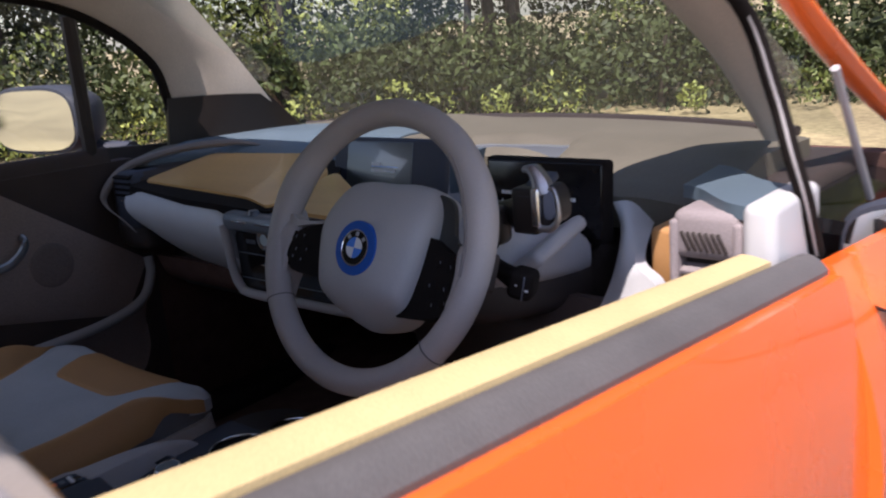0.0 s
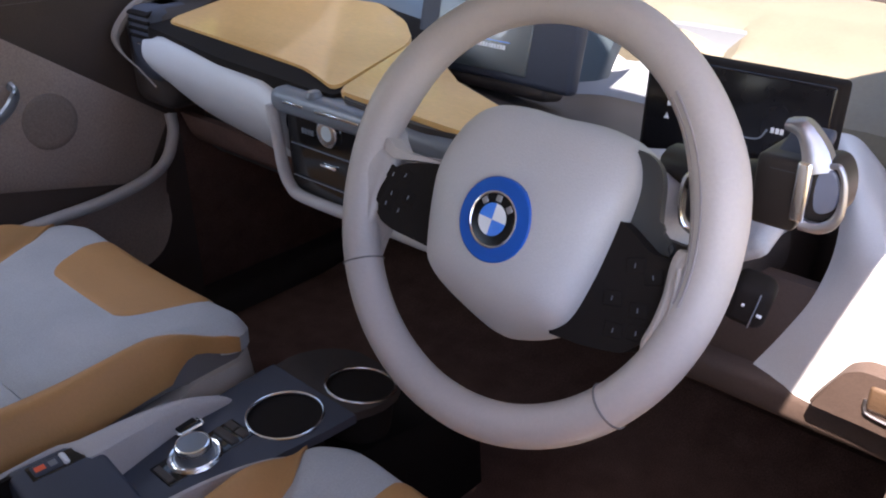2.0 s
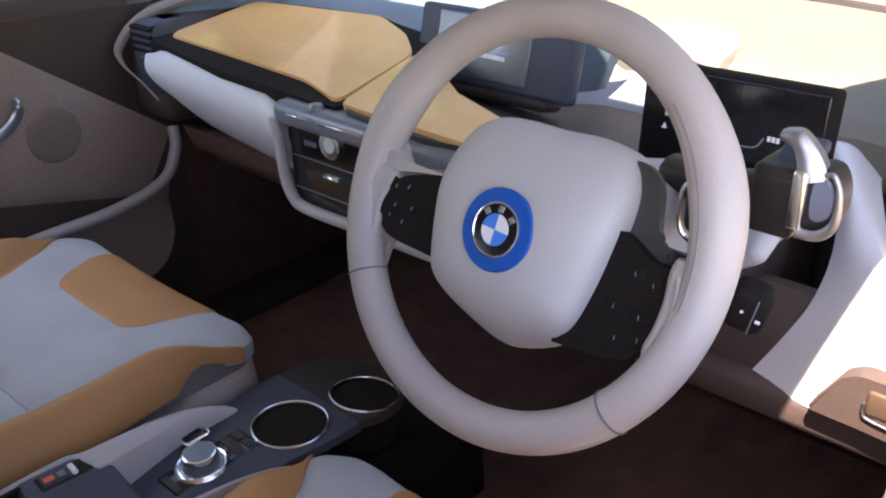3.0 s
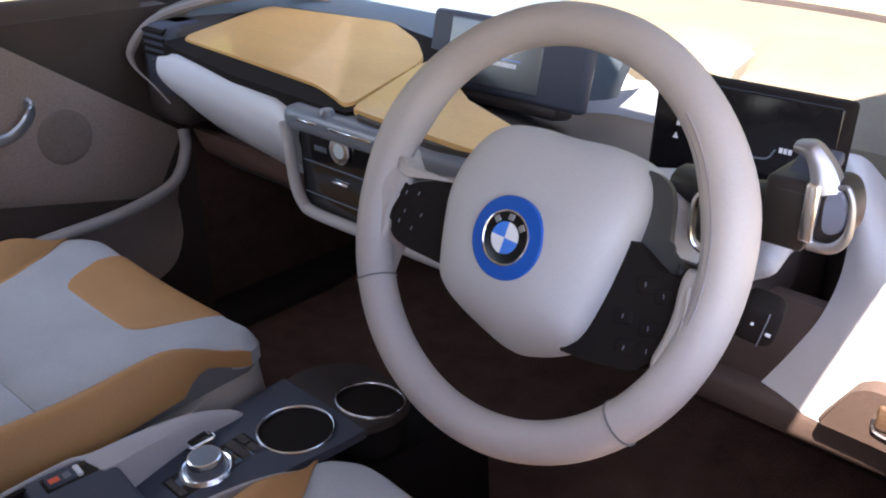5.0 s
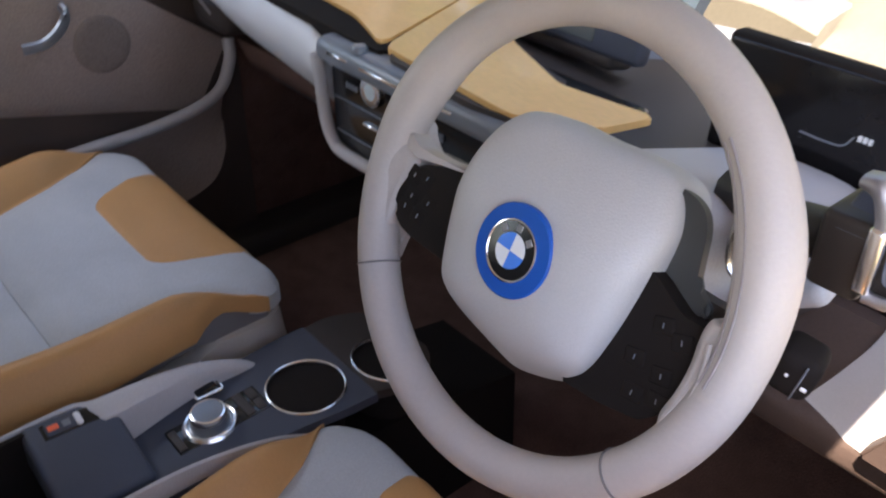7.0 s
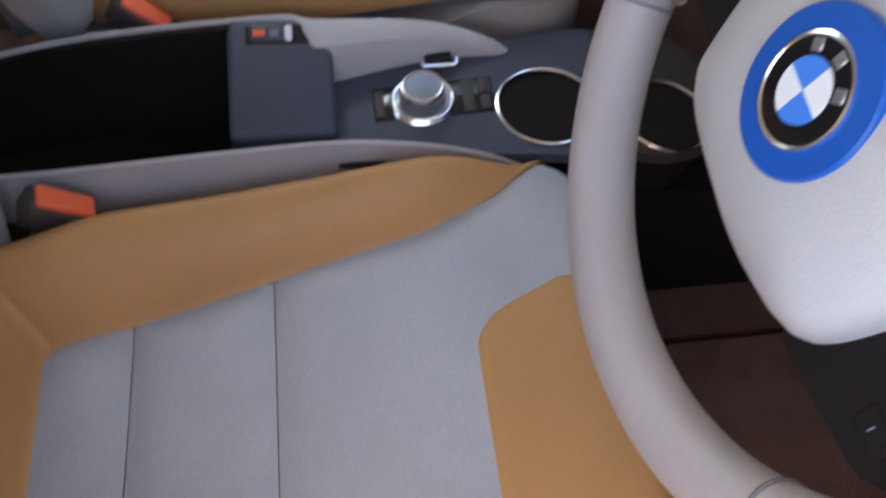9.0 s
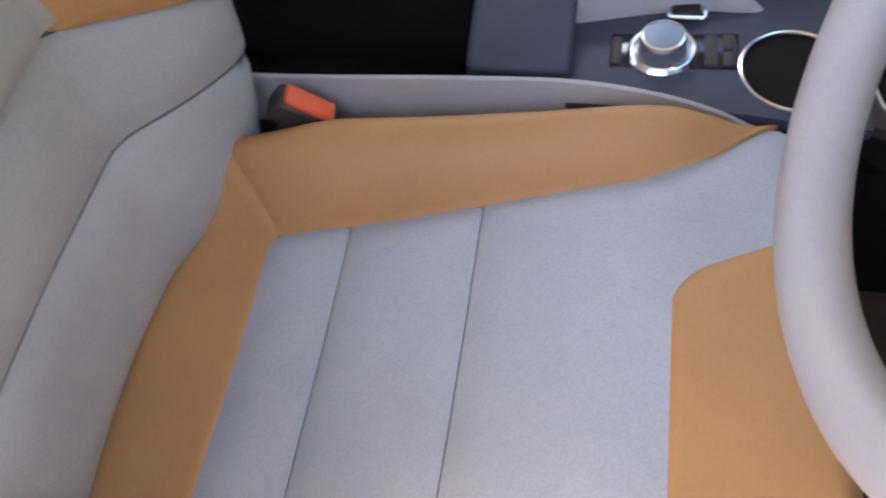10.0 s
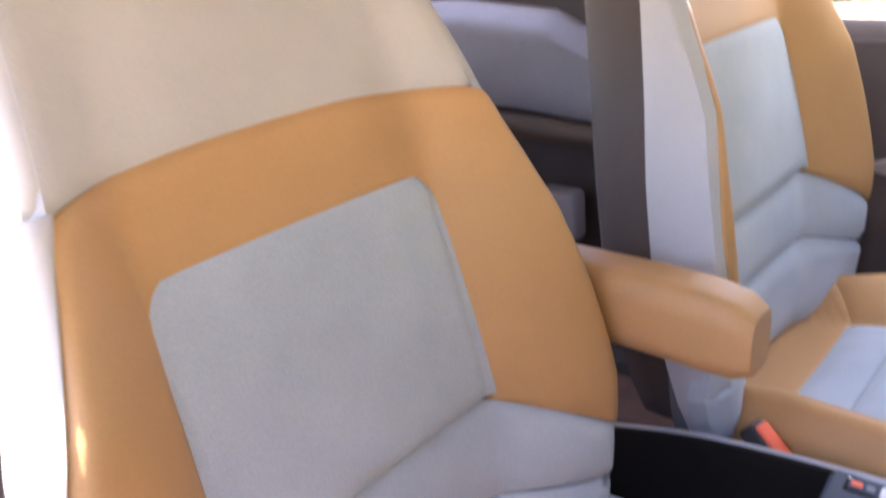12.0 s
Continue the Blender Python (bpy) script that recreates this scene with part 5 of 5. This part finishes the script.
def flat_to(a, b, h):
    return Vector((a, b, h))


def build_seat(place, label, recline, base_y, shift=0.0):
    up = Vector((0, -math.sin(radians(recline)), math.cos(radians(recline))))
    fw = Vector((0, math.cos(radians(recline)), math.sin(radians(recline))))

    def back_to(a, t, h):
        return Vector((a + shift, base_y, 0.599)) + up * t + fw * h

    seat = thing("bucket_seat", label, "seat", place, group="front seats")
    cu = part("cushion", grid_pad(lambda u, v: ((2 * u - 1) * min(0.246, interp(W_OUT, -0.40 + 0.525 * v) - 0.012), -0.40 + 0.525 * v), lambda a, b: cush_h(a, b) - 0.013, flat_to, 20, 20, 0.5, 0.5, 0.006, 0.02, 0.05), "wool_seam", seat, "dark foam base between the pads")

    def proud(a, b):
        return cush_h(a, b) + 0.0035

    def row(b0, b1, rad=0.0):
        def fn(u, v):
            b = b0 + (b1 - b0) * v
            half = min(interp(C_IN, b), interp(W_OUT, b) - 0.006)
            if rad and b < b0 + rad:
                half -= rad - math.sqrt(max(0, rad * rad - (b0 + rad - b) ** 2))
            return (2 * u - 1) * half, b
        return fn

    part("pad", grid_pad(row(-0.360, -0.2795, 0.030), proud, flat_to, 24, 16, 0.32, 0.066), "wool", cu, "grey wool seat pad")
    part("pad", grid_pad(row(-0.2785, -0.1655), proud, flat_to, 24, 10, 0.34, 0.118), "wool", cu, "grey wool seat pad")
    part("pad", grid_pad(row(-0.1645, 0.137), proud, flat_to, 28, 34, 0.42, 0.30), "wool", cu, "grey wool seat pad")
    half_patch = [(0.0, 0.074), (0.003, 0.088), (0.008, 0.099), (0.016, 0.109), (0.028, 0.118), (0.075, 0.140), (0.110, 0.146), (0.150, 0.136)]
    part("front_patch", grid_pad(lambda u, v: ((2 * u - 1) * interp(half_patch, 0.150 * v), -0.013 + 0.150 * v), lambda a, b: cush_h(a, b) + 0.0065, flat_to, 18, 40, 0.28, 0.15, 0.0055, 0.012, 0.008), "tan", cu, "tan leather patch")
    for s in (-1, 1):
        def bol(u, v, s=s):
            bi, bo = -0.344 + 0.412 * u, -0.418 + 0.490 * u
            b = bi + (bo - bi) * v
            c = interp(C_IN, b) - 0.004
            return s * (c + max(0.004, interp(W_OUT, b) - c) * min(1, 0.05 + (1 - u) / 0.22) ** 0.6 * v), b
        part("bolster", grid_pad(bol, cush_h, flat_to, 34, 14, 0.42, 0.08, 0.004, 0.016), "tan", cu, "tan leather side bolster")
    part("rear_strip", grid_pad(lambda u, v: ((2 * u - 1) * min(0.230, 0.1425 + 0.1155 * (1 - v)), -0.455 + 0.111 * v), cush_h, flat_to, 22, 12, 0.34, 0.135, 0.004, 0.016), "tan", cu, "tan leather strip")
    # sides and base
    side_b = [-0.43 + 0.023 * i for i in range(23)] + [0.09, 0.100, 0.110, 0.120, 0.130, 0.136]
    rows = []
    for z, k, f in ((0.585, 1.0, 0.0), (0.54, 1.02, 0.006), (0.48, 0.99, -0.01), (0.43, 0.92, -0.03)):
        ring = []
        for b, sd in [(b, 1) for b in side_b] + [(b, -1) for b in side_b[::-1]]:
            ring.append(Vector((sd * interp(W_OUT, b) * k * 0.985, b - 0.006 + (f if b > 0 else 0), z if z < 0.58 else 0.574 + (min(0.604, cush_h(interp(W_OUT, b) * 0.985, b) - 0.014) - 0.574) * smooth01((b + 0.06) / 0.08))))
        rows.append(ring)
    part("seat_side", rings(rows), "grey_leather", seat, "grey leather seat side")
    part("seat_frame", rbox(-0.20, 0.20, -0.38, 0.06, 0.36, 0.44, 0.01), "dark", seat)
    # backrest
    bk = part("backrest", grid_pad(lambda u, v: ((2 * u - 1) * interp(BW, 0.01 + 0.84 * v) * 0.97, 0.01 + 0.84 * v), lambda a, s: back_h(a, s) - 0.014, back_to, 22, 40, 0.45, 0.84, 0.006, 0.02, 0.05), "wool_seam", seat, "dark foam base between the pads")

    def full(s0, s1, k=1.0):
        return lambda u, v: ((2 * u - 1) * interp(BW, s0 + (s1 - s0) * v) * k, s0 + (s1 - s0) * v)

    def lower_line(x):
        return 0.128 - 0.38 * max(0, abs(x) - 0.150)

    def first(u, v):
        x = (2 * u - 1) * interp(BW, 0.128 * v) * 0.98
        return x, lower_line(x) * v - 0.0005

    part("pad", grid_pad(first, back_h, back_to, 44, 10, 0.45, 0.12), "wool", bk, "grey wool backrest pad")

    def low(u, v):
        a = (2 * u - 1)
        half = interp(BW, 0.17)
        x = a * half * 0.985
        top = 0.232 - 0.67 * max(0, abs(x) - 0.154)
        lo = lower_line(x) + 0.002
        return x, lo + (top - lo) * v
    part("pad", grid_pad(low, back_h, back_to, 40, 10, 0.48, 0.09), "wool", bk, "grey wool backrest pad")
    def ins(u, v):
        t = 0.236 + 0.230 * v
        half = 0.160 - 0.008 * v
        r = 0.030
        if t > 0.466 - r:
            half -= r - math.sqrt(max(0, r * r - (t - 0.466 + r) ** 2))
        return (2 * u - 1) * half, t

    part("insert", grid_pad(ins, lambda a, t: back_h(a, t) + 0.0035, back_to, 26, 30, 0.3, 0.22, 0.006, 0.018), "wool", bk, "grey wool backrest insert")
    inner_l = [Vector(p) for p in ((-0.158, 0.229), (-0.155, 0.27), (-0.153, 0.33), (-0.148, 0.41), (-0.140, 0.442), (-0.116, 0.454), (-0.06, 0.456), (0.0, 0.456))]
    outer_l = [Vector(p) for p in ((-0.298, 0.136), (-0.294, 0.26), (-0.276, 0.34), (-0.2460, 0.42), (-0.2205, 0.485), (-0.2015, 0.526), (-0.10, 0.542), (0.0, 0.546))]
    # the driver's outboard shoulder is grey leather, elsewhere the tan band runs on; sides differ to fit the camera's
    # view
    plain_l = outer_l[:3] + [Vector(p) for p in ((-0.250, 0.42), (-0.232, 0.485), (-0.210, 0.524), (-0.10, 0.543), (0.0, 0.546))]
    slim_l = [Vector(p) for p in ((-0.278, 0.146), (-0.274, 0.26), (-0.256, 0.34), (-0.231, 0.42), (-0.214, 0.485), (-0.197, 0.524), (-0.10, 0.543), (0.0, 0.546))]
    right = outer_l if shift else slim_l
    inner_p = catmull([(p.x, p.y, 0) for p in inner_l + [Vector((-p.x, p.y)) for p in inner_l[-2::-1]]], 5)
    outer_p = catmull([(p.x, p.y, 0) for p in plain_l + [Vector((-p.x, p.y)) for p in right[-2::-1]]], 5)

    def horse(u, v):
        m = len(inner_p) - 1
        k = min(m - 1, int(u * m))
        p = inner_p[k].lerp(inner_p[k + 1], u * m - k).lerp(outer_p[k].lerp(outer_p[k + 1], u * m - k), v)
        return p.x, p.y

    part("bolster_ring", grid_pad(horse, back_h, back_to, 84, 16, 1.1, 0.1, 0.005, 0.016), "tan", bk, "tan leather bolsters joined by a band")
    for sd in (1,) if shift else ():
        def shoulder(u, v, sd=sd):
            t = 0.30 + 0.23 * u
            inner = interp(BW, t) - 0.0005 - 0.027 * u * u
            return sd * (inner + (interp(BW, t) * 0.998 - inner) * v), t
        part("shoulder", grid_pad(shoulder, lambda a, t: back_h(a, t) - 0.001, back_to, 14, 6, 0.14, 0.03, 0.002, 0.006, 0.012), "grey_leather", bk)
    part("headrest", grid_pad(full(0.526, 0.865), lambda a, t: back_h(a, t) - 0.003, back_to, 26, 30, 0.36, 0.32, 0.008, 0.03), "grey_leather", bk, "grey leather shoulder and headrest")
    rows = [[back_to(sd * interp(BW, t) * 0.90, t, back_h(interp(BW, t) * 0.90, t) - 0.004) for t, sd in [(0.02 * i, 1) for i in range(44)] + [(0.86 - 0.02 * i, -1) for i in range(44)]]]
    for h, k in ((None, 0.985), (0.03, 1.004), (0.008, 1.004), (-0.012, 1.0)):
        ring = []
        for t, sd in [(0.0 + 0.02 * i, 1) for i in range(44)] + [(0.86 - 0.02 * i, -1) for i in range(44)]:
            hh = back_h(interp(BW, t), t)
            ring.append(back_to(sd * interp(BW, t) * k, t - (0.01 if h is not None and h < -0.05 else 0), hh - 0.005 if h is None else min(h, hh - 0.012)))
        rows.append(ring)
    part("back_side", rings(rows, cap=False, close=False), "lilac", seat, "pale grey backrest side")
    rows = []
    for h, k in ((-0.008, 0.985), (-0.05, 0.97), (-0.085, 0.92), (-0.11, 0.8)):
        rows.append([back_to(sd * interp(BW, s) * k, 0.02 + s * 0.97, min(h, back_h(interp(BW, s), s) - 0.03)) for s, sd in [(0.0 + 0.045 * i, 1) for i in range(20)] + [(0.855 - 0.045 * i, -1) for i in range(20)]])
    shell_bm = rings(rows, cap=False, close=False)
    shell_bm.verts.ensure_lookup_table()
    shell_bm.faces.new([shell_bm.verts[i] for i in range(120, 160)])
    part("back_shell", shell_bm, "brown", seat, "dark plastic back shell")
    return seat


driver_seat = build_seat((0.36, -0.10, 0.0), "grey wool and tan leather front car seat", 10.86, -0.412, 0.010)
passenger_seat = build_seat((-0.350, -0.050, 0.04), "grey wool and tan leather front passenger seat beside the console", 9.5, -0.407)
arm_rows = []
for y, k, dz in ((-0.15, 0.92, 0.0), (-0.10, 1.0, 0.0), (0.02, 1.0, 0.0), (0.085, 1.0, -0.002), (0.118, 0.93, -0.006), (0.135, 0.72, -0.008)):
    arm_rows.append([Vector((x * k, y, z * k + dz)) for x, z in round_poly([(-0.036, -0.026), (-0.022, -0.045), (0.022, -0.045), (0.036, -0.026), (0.036, 0.024), (0.026, 0.044), (-0.026, 0.044), (-0.036, 0.024)], 0.010, 3)])
arm = part("armrest", moved(rings(arm_rows), Matrix.Translation((0.03 - 0.36, -0.485 + 0.10, 0.868)) @ Matrix.Rotation(radians(-2), 4, "X")), "tan", driver_seat, "tan leather folding armrest")
part("hinge", moved(lathe([(0.02, -0.03), (0.02, 0.09)], 16), Matrix.Translation((0.03 - 0.36, -0.58 + 0.10, 0.85)) @ Matrix.Rotation(radians(90), 4, "Y")), "dark", arm)


def buckle(place, lean):
    b = thing("seat_belt_buckle", "seat belt buckle with red release button", "buckle", place, group="front belt buckles")
    m = Matrix.Rotation(radians(lean), 4, "Z") @ Matrix.Rotation(radians(-42), 4, "X")
    part("body", moved(rbox(-0.0135, 0.0135, -0.032, 0.025, -0.024, 0.003, 0.005), m), "dark", b)
    part("release_button", moved(rbox(-0.0105, 0.0105, -0.027, 0.021, 0.0, 0.0075, 0.003), m), "red", b, "red plastic button")
    part("stalk", sweep([Vector((0, -0.02, -0.01)), Vector((0, -0.05, -0.08)), Vector((0, -0.05, -0.2))], 0.010, 8), "dark", b)
    return b


buckle((0.122, -0.425, 0.655), 10)
buckle((-0.090, -0.372, 0.662), -10)
belt = thing("seat_belt", "dark woven seat belt hanging by the door post", "seat belt", (0.70, -0.80, 1.0))
part("webbing", sheet(lambda u, v: Vector((-0.02 + 0.04 * v - 0.05 * u, 0.02 * v, 0.32 - 0.95 * u)), 12, 2, (0.002, 0.002, 0)), "dark", belt)

# ---------------------------------------------------------------- rear of the cabin
bench = thing("rear_seat", "dark grey rear bench seat", "rear seat", (0, -1.35, 0.36))
for s in (-1, 1):
    part("backrest", sheet(lambda u, v, s=s: Vector((s * (0.06 + 0.52 * u), -0.22 - 0.12 * v + 0.03 * math.cos(u * math.pi * 2), 0.22 + 0.56 * v)), 16, 12, (0, -0.08, 0)), "grey_leather", bench)
    part("cushion", sheet(lambda u, v, s=s: Vector((s * (0.06 + 0.52 * u), -0.2 + 0.45 * v, 0.22 - 0.02 * math.cos(u * math.pi * 2) - 0.10 * max(0, v - 0.85) / 0.15)), 16, 12, (0, 0, -0.14)), "door_grey", bench)
part("middle_tray", rbox(-0.055, 0.055, -0.2, 0.25, 0.0, 0.20, 0.02), "dark", bench)
def trim_top(y):
    return interp([(-1.75, 1.10), (-1.26, 1.107), (-1.04, 1.085), (-0.93, 1.03), (-0.905, 1.00)], y)


for s in (-1, 1):
    t = thing("side_trim", "grey moulded rear side trim with brown arm ledge", "side trim", (s * 0.66, -1.05, 0.84), kind="structure")
    o = Vector((0, 1.05, -0.84))
    part("pad", sheet(lambda u, v, s=s: Vector((s * (0.02 * (1 - math.sin(math.pi * v) ** 0.5) + 0.05 * smooth01((v - 0.75) * 4)), -1.75 + 0.85 * u, interp([(-1.75, 0.90), (-1.13, 0.885), (-0.90, 0.865)], -1.75 + 0.85 * u) * (1 - v) + trim_top(-1.75 + 0.85 * u) * v)) + o, 24, 12, (s * 0.05, 0, 0)), "side_grey", t, "grey moulded pad")
    part("ledge", sweep(catmull([Vector((s * 0.01, -1.7, 0.875)) + o, Vector((-s * 0.012, -1.3, 0.868)) + o, Vector((-s * 0.012, -1.05, 0.855)) + o, Vector((s * 0.0, -0.90, 0.84)) + o], 6), 0.024, 10), "tan_dark", t, "brown arm ledge")
    part("cup", moved(rbox(-0.03, 0.03, -0.045, 0.045, -0.055, 0.055, 0.015), Matrix.Translation(Vector((0.0, -1.012, 0.675)) + o)), "side_grey", t)
for nm, x in (("accelerator", 0.50), ("brake_pedal", 0.40)):
    p = thing("pedal", "dark rubber-faced foot pedal", "pedal", (x, 0.68, 0.50), group="pedals")
    part("plate", moved(rbox(-0.03, 0.03, -0.006, 0.006, -0.045, 0.045, 0.004), Matrix.Rotation(radians(-35), 4, "X")), "rubber", p)
    part("arm", sweep([Vector((0, 0.0, 0.02)), Vector((0, 0.06, 0.12)), Vector((0, 0.07, 0.22))], 0.008, 8), "dark", p)
fm = thing("floor_mat", "dark carpet mat with pale edge on the car floor", "mat", (0.37, 0.35, 0.385))
part("mat", sheet(lambda u, v: Vector((-0.20 + 0.40 * u, -0.25 + 0.55 * v, 0.004 + 0.05 * smooth01((v - 0.8) * 4))), 10, 10, (0, 0, -0.012)), "carpet", fm)

# ---------------------------------------------------------------- outside: trees, hedge, fence
rng = np.random.default_rng(7)


def leaf_cloud(centres, radii, per, size, name, material, parent=None):
    """Many small folded leaves scattered in clumps, as one mesh."""
    n = len(centres) * per
    c = np.repeat(np.asarray(centres), per, 0)
    r = np.repeat(np.asarray(radii), per)
    d = rng.normal(size=(n, 3))
    d /= np.linalg.norm(d, axis=1)[:, None]
    pos = c + d * (r * rng.uniform(0.35, 1.0, n) ** 0.6)[:, None]
    a = rng.normal(size=(n, 3))
    a /= np.linalg.norm(a, axis=1)[:, None]
    b = np.cross(a, rng.normal(size=(n, 3)))
    b /= np.linalg.norm(b, axis=1)[:, None]
    k = (size * rng.uniform(0.6, 1.4, n))[:, None]
    v = np.stack([pos - a * k, pos + b * k * 0.45, pos + a * k, pos - b * k * 0.45 + np.cross(a, b) * k * 0.15], 1).reshape(-1, 3)
    f = np.arange(4 * n).reshape(-1, 4)
    me = bpy.data.meshes.new(name)
    me.from_pydata(v.tolist(), [], f.tolist())
    me.materials.append(M[material])
    ob = new(name, me)
    if parent is not None:
        ob.parent = parent
    return ob


def tree(x, y, h, spread, mat="leaf", per=260):
    t = thing("tree", "leafy tree with a slender bare trunk" if mat == "leaf" else "leafy tree with shade put into its leaf colour", "tree", (x, y, -0.1), group="trees round the parking place")
    top = Vector((rng.uniform(-0.4, 0.4), rng.uniform(-0.4, 0.4), h * 0.75))
    path = catmull([(0, 0, -0.2), (rng.uniform(-0.15, 0.15), rng.uniform(-0.15, 0.15), h * 0.3), top], 6)
    part("trunk", sweep(path, lambda u: 0.035 * h * 0.5 * (1 - 0.75 * u) + 0.02, 9, up=(0, 1, 0)), "bark", t)
    cs, rs = [], []
    for k in range(9):
        a, z = rng.uniform(0, 6.28), rng.uniform(0.25, 0.95)
        e = Vector((math.cos(a) * spread * rng.uniform(0.5, 1.0), math.sin(a) * spread * rng.uniform(0.5, 1.0), h * (0.3 + 0.65 * z)))
        s = path[min(len(path) - 1, int((0.35 + 0.6 * z) * len(path)))]
        if k < 6:
            part("limb", sweep([s, s.lerp(e, 0.5) + Vector((0, 0, -0.1)), e], lambda u: 0.045 * (1 - 0.8 * u) + 0.008, 6, up=(0, 1, 0.2)), "bark", t)
        for q in range(6):
            w = rng.normal(size=3) * spread * 0.32
            cs.append((e.x + w[0], e.y + w[1], max(0.6, e.z + w[2] * 0.8)))
            rs.append(rng.uniform(0.25, 0.6))
    leaf_cloud(cs, rs, per, 0.085, "crown", mat, t)
    return t


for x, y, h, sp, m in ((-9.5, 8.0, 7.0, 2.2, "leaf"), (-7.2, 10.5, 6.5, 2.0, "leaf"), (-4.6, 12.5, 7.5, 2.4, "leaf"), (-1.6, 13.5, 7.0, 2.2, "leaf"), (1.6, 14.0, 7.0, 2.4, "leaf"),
                       (-12.0, 5.0, 6.5, 2.4, "leaf"), (-13.5, 1.5, 7.0, 2.6, "leaf_shaded"), (-11.0, 9.5, 8.0, 2.6, "leaf"), (-6.0, 14.5, 8.5, 2.8, "leaf_shaded"), (-2.8, 16.0, 9.0, 2.8, "leaf"),
                       (5.5, 12.0, 6.5, 2.4, "leaf"), (9.0, 8.0, 6.0, 2.2, "leaf"), (-9.0, 13.5, 9.0, 2.8, "leaf_shaded"), (3.4, 9.5, 5.0, 1.7, "leaf")):
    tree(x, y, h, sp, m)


def bare_trunk(a, r, h, lean):
    x, y = -math.sin(radians(a)) * r, math.cos(radians(a)) * r
    t = thing("tree", "slender bare-trunked tree before the woods", "tree", (x, y, -0.1), group="trees round the parking place")
    path = catmull([(0, 0, -0.2), (lean * 0.4, 0.05, h * 0.35), (lean * 0.6, -0.06, h * 0.7), (lean, 0, h)], 6)
    part("trunk", sweep(path, lambda u: 0.05 * (1 - 0.6 * u) + 0.012, 9, up=(0, 1, 0)), "bark", t)
    cs, rs = [], []
    for k in range(5):
        b, z = rng.uniform(0, 6.28), h * rng.uniform(0.55, 0.98)
        p = path[min(len(path) - 1, int(z / h * len(path)))]
        e = p + Vector((math.cos(b) * 0.9, math.sin(b) * 0.9, 0.35))
        part("limb", sweep([p, p.lerp(e, 0.5) + Vector((0, 0, 0.1)), e], lambda u: 0.022 * (1 - 0.8 * u) + 0.005, 6, up=(0, 1, 0.2)), "bark", t)
        for q in range(4):
            w = rng.normal(size=3) * 0.4
            cs.append((e.x + w[0], e.y + w[1], e.z + w[2]))
            rs.append(rng.uniform(0.25, 0.5))
    leaf_cloud(cs, rs, 160, 0.07, "crown", "leaf_shaded", t)


for a, r, h, lean in ((14, 11.4, 6.5, 0.5), (16, 12.2, 7.0, -0.5), (23, 10.9, 6.0, 0.6), (33, 12.0, 7.0, -0.3), (37, 11.6, 7.5, 0.7), (50, 12.0, 7.0, 0.6), (63, 10.6, 6.0, -0.3)):
    bare_trunk(a, r, h, lean)
cs, rs = [], []
for k in range(300):
    t = k / 300
    a = radians(-35 + 165 * t)
    r = 10.9 + rng.normal() * 0.5
    cs.append((-math.sin(a) * r - 1.0, math.cos(a) * r, rng.uniform(0.1, 1.0)))
    rs.append(rng.uniform(0.35, 0.75))
tagged(leaf_cloud(cs, rs, 240, 0.055, "hedge", "leaf_shaded"), "dense hedge behind the dry ground, shade in its leaf colour", "hedge", kind="stuff")
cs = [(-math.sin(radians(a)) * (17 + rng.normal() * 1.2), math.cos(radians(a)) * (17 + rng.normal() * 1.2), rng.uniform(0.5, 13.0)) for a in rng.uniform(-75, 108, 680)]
tagged(leaf_cloud(cs, [1.3] * len(cs), 400, 0.08, "far_woods", "leaf_shaded"), "woods behind the trees, shade in their leaf colour", "woods", kind="stuff")
cs = [(-math.sin(radians(a)) * (10.0 + rng.normal() * 0.5) - 0.5, math.cos(radians(a)) * (10.0 + rng.normal() * 0.5), rng.uniform(0.0, 0.35)) for a in rng.uniform(-35, 130, 40)]
tagged(leaf_cloud(cs, rng.uniform(0.15, 0.4, 40), 110, 0.04, "low_shrubs", "leaf"), "yellow-green low shrubs at the hedge foot", "shrubs", kind="stuff")

# Loose clumps added as sunlit patches; the light is in their leaf colour.
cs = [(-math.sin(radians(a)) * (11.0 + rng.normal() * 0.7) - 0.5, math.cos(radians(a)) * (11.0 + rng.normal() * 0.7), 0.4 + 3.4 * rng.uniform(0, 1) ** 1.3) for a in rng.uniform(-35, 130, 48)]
tagged(leaf_cloud(cs, rng.uniform(0.35, 0.8, 48), 330, 0.048, "undergrowth", "leaf"), "loose yellow-green clumps before the woods, sunlight in their colour", "undergrowth", kind="stuff")
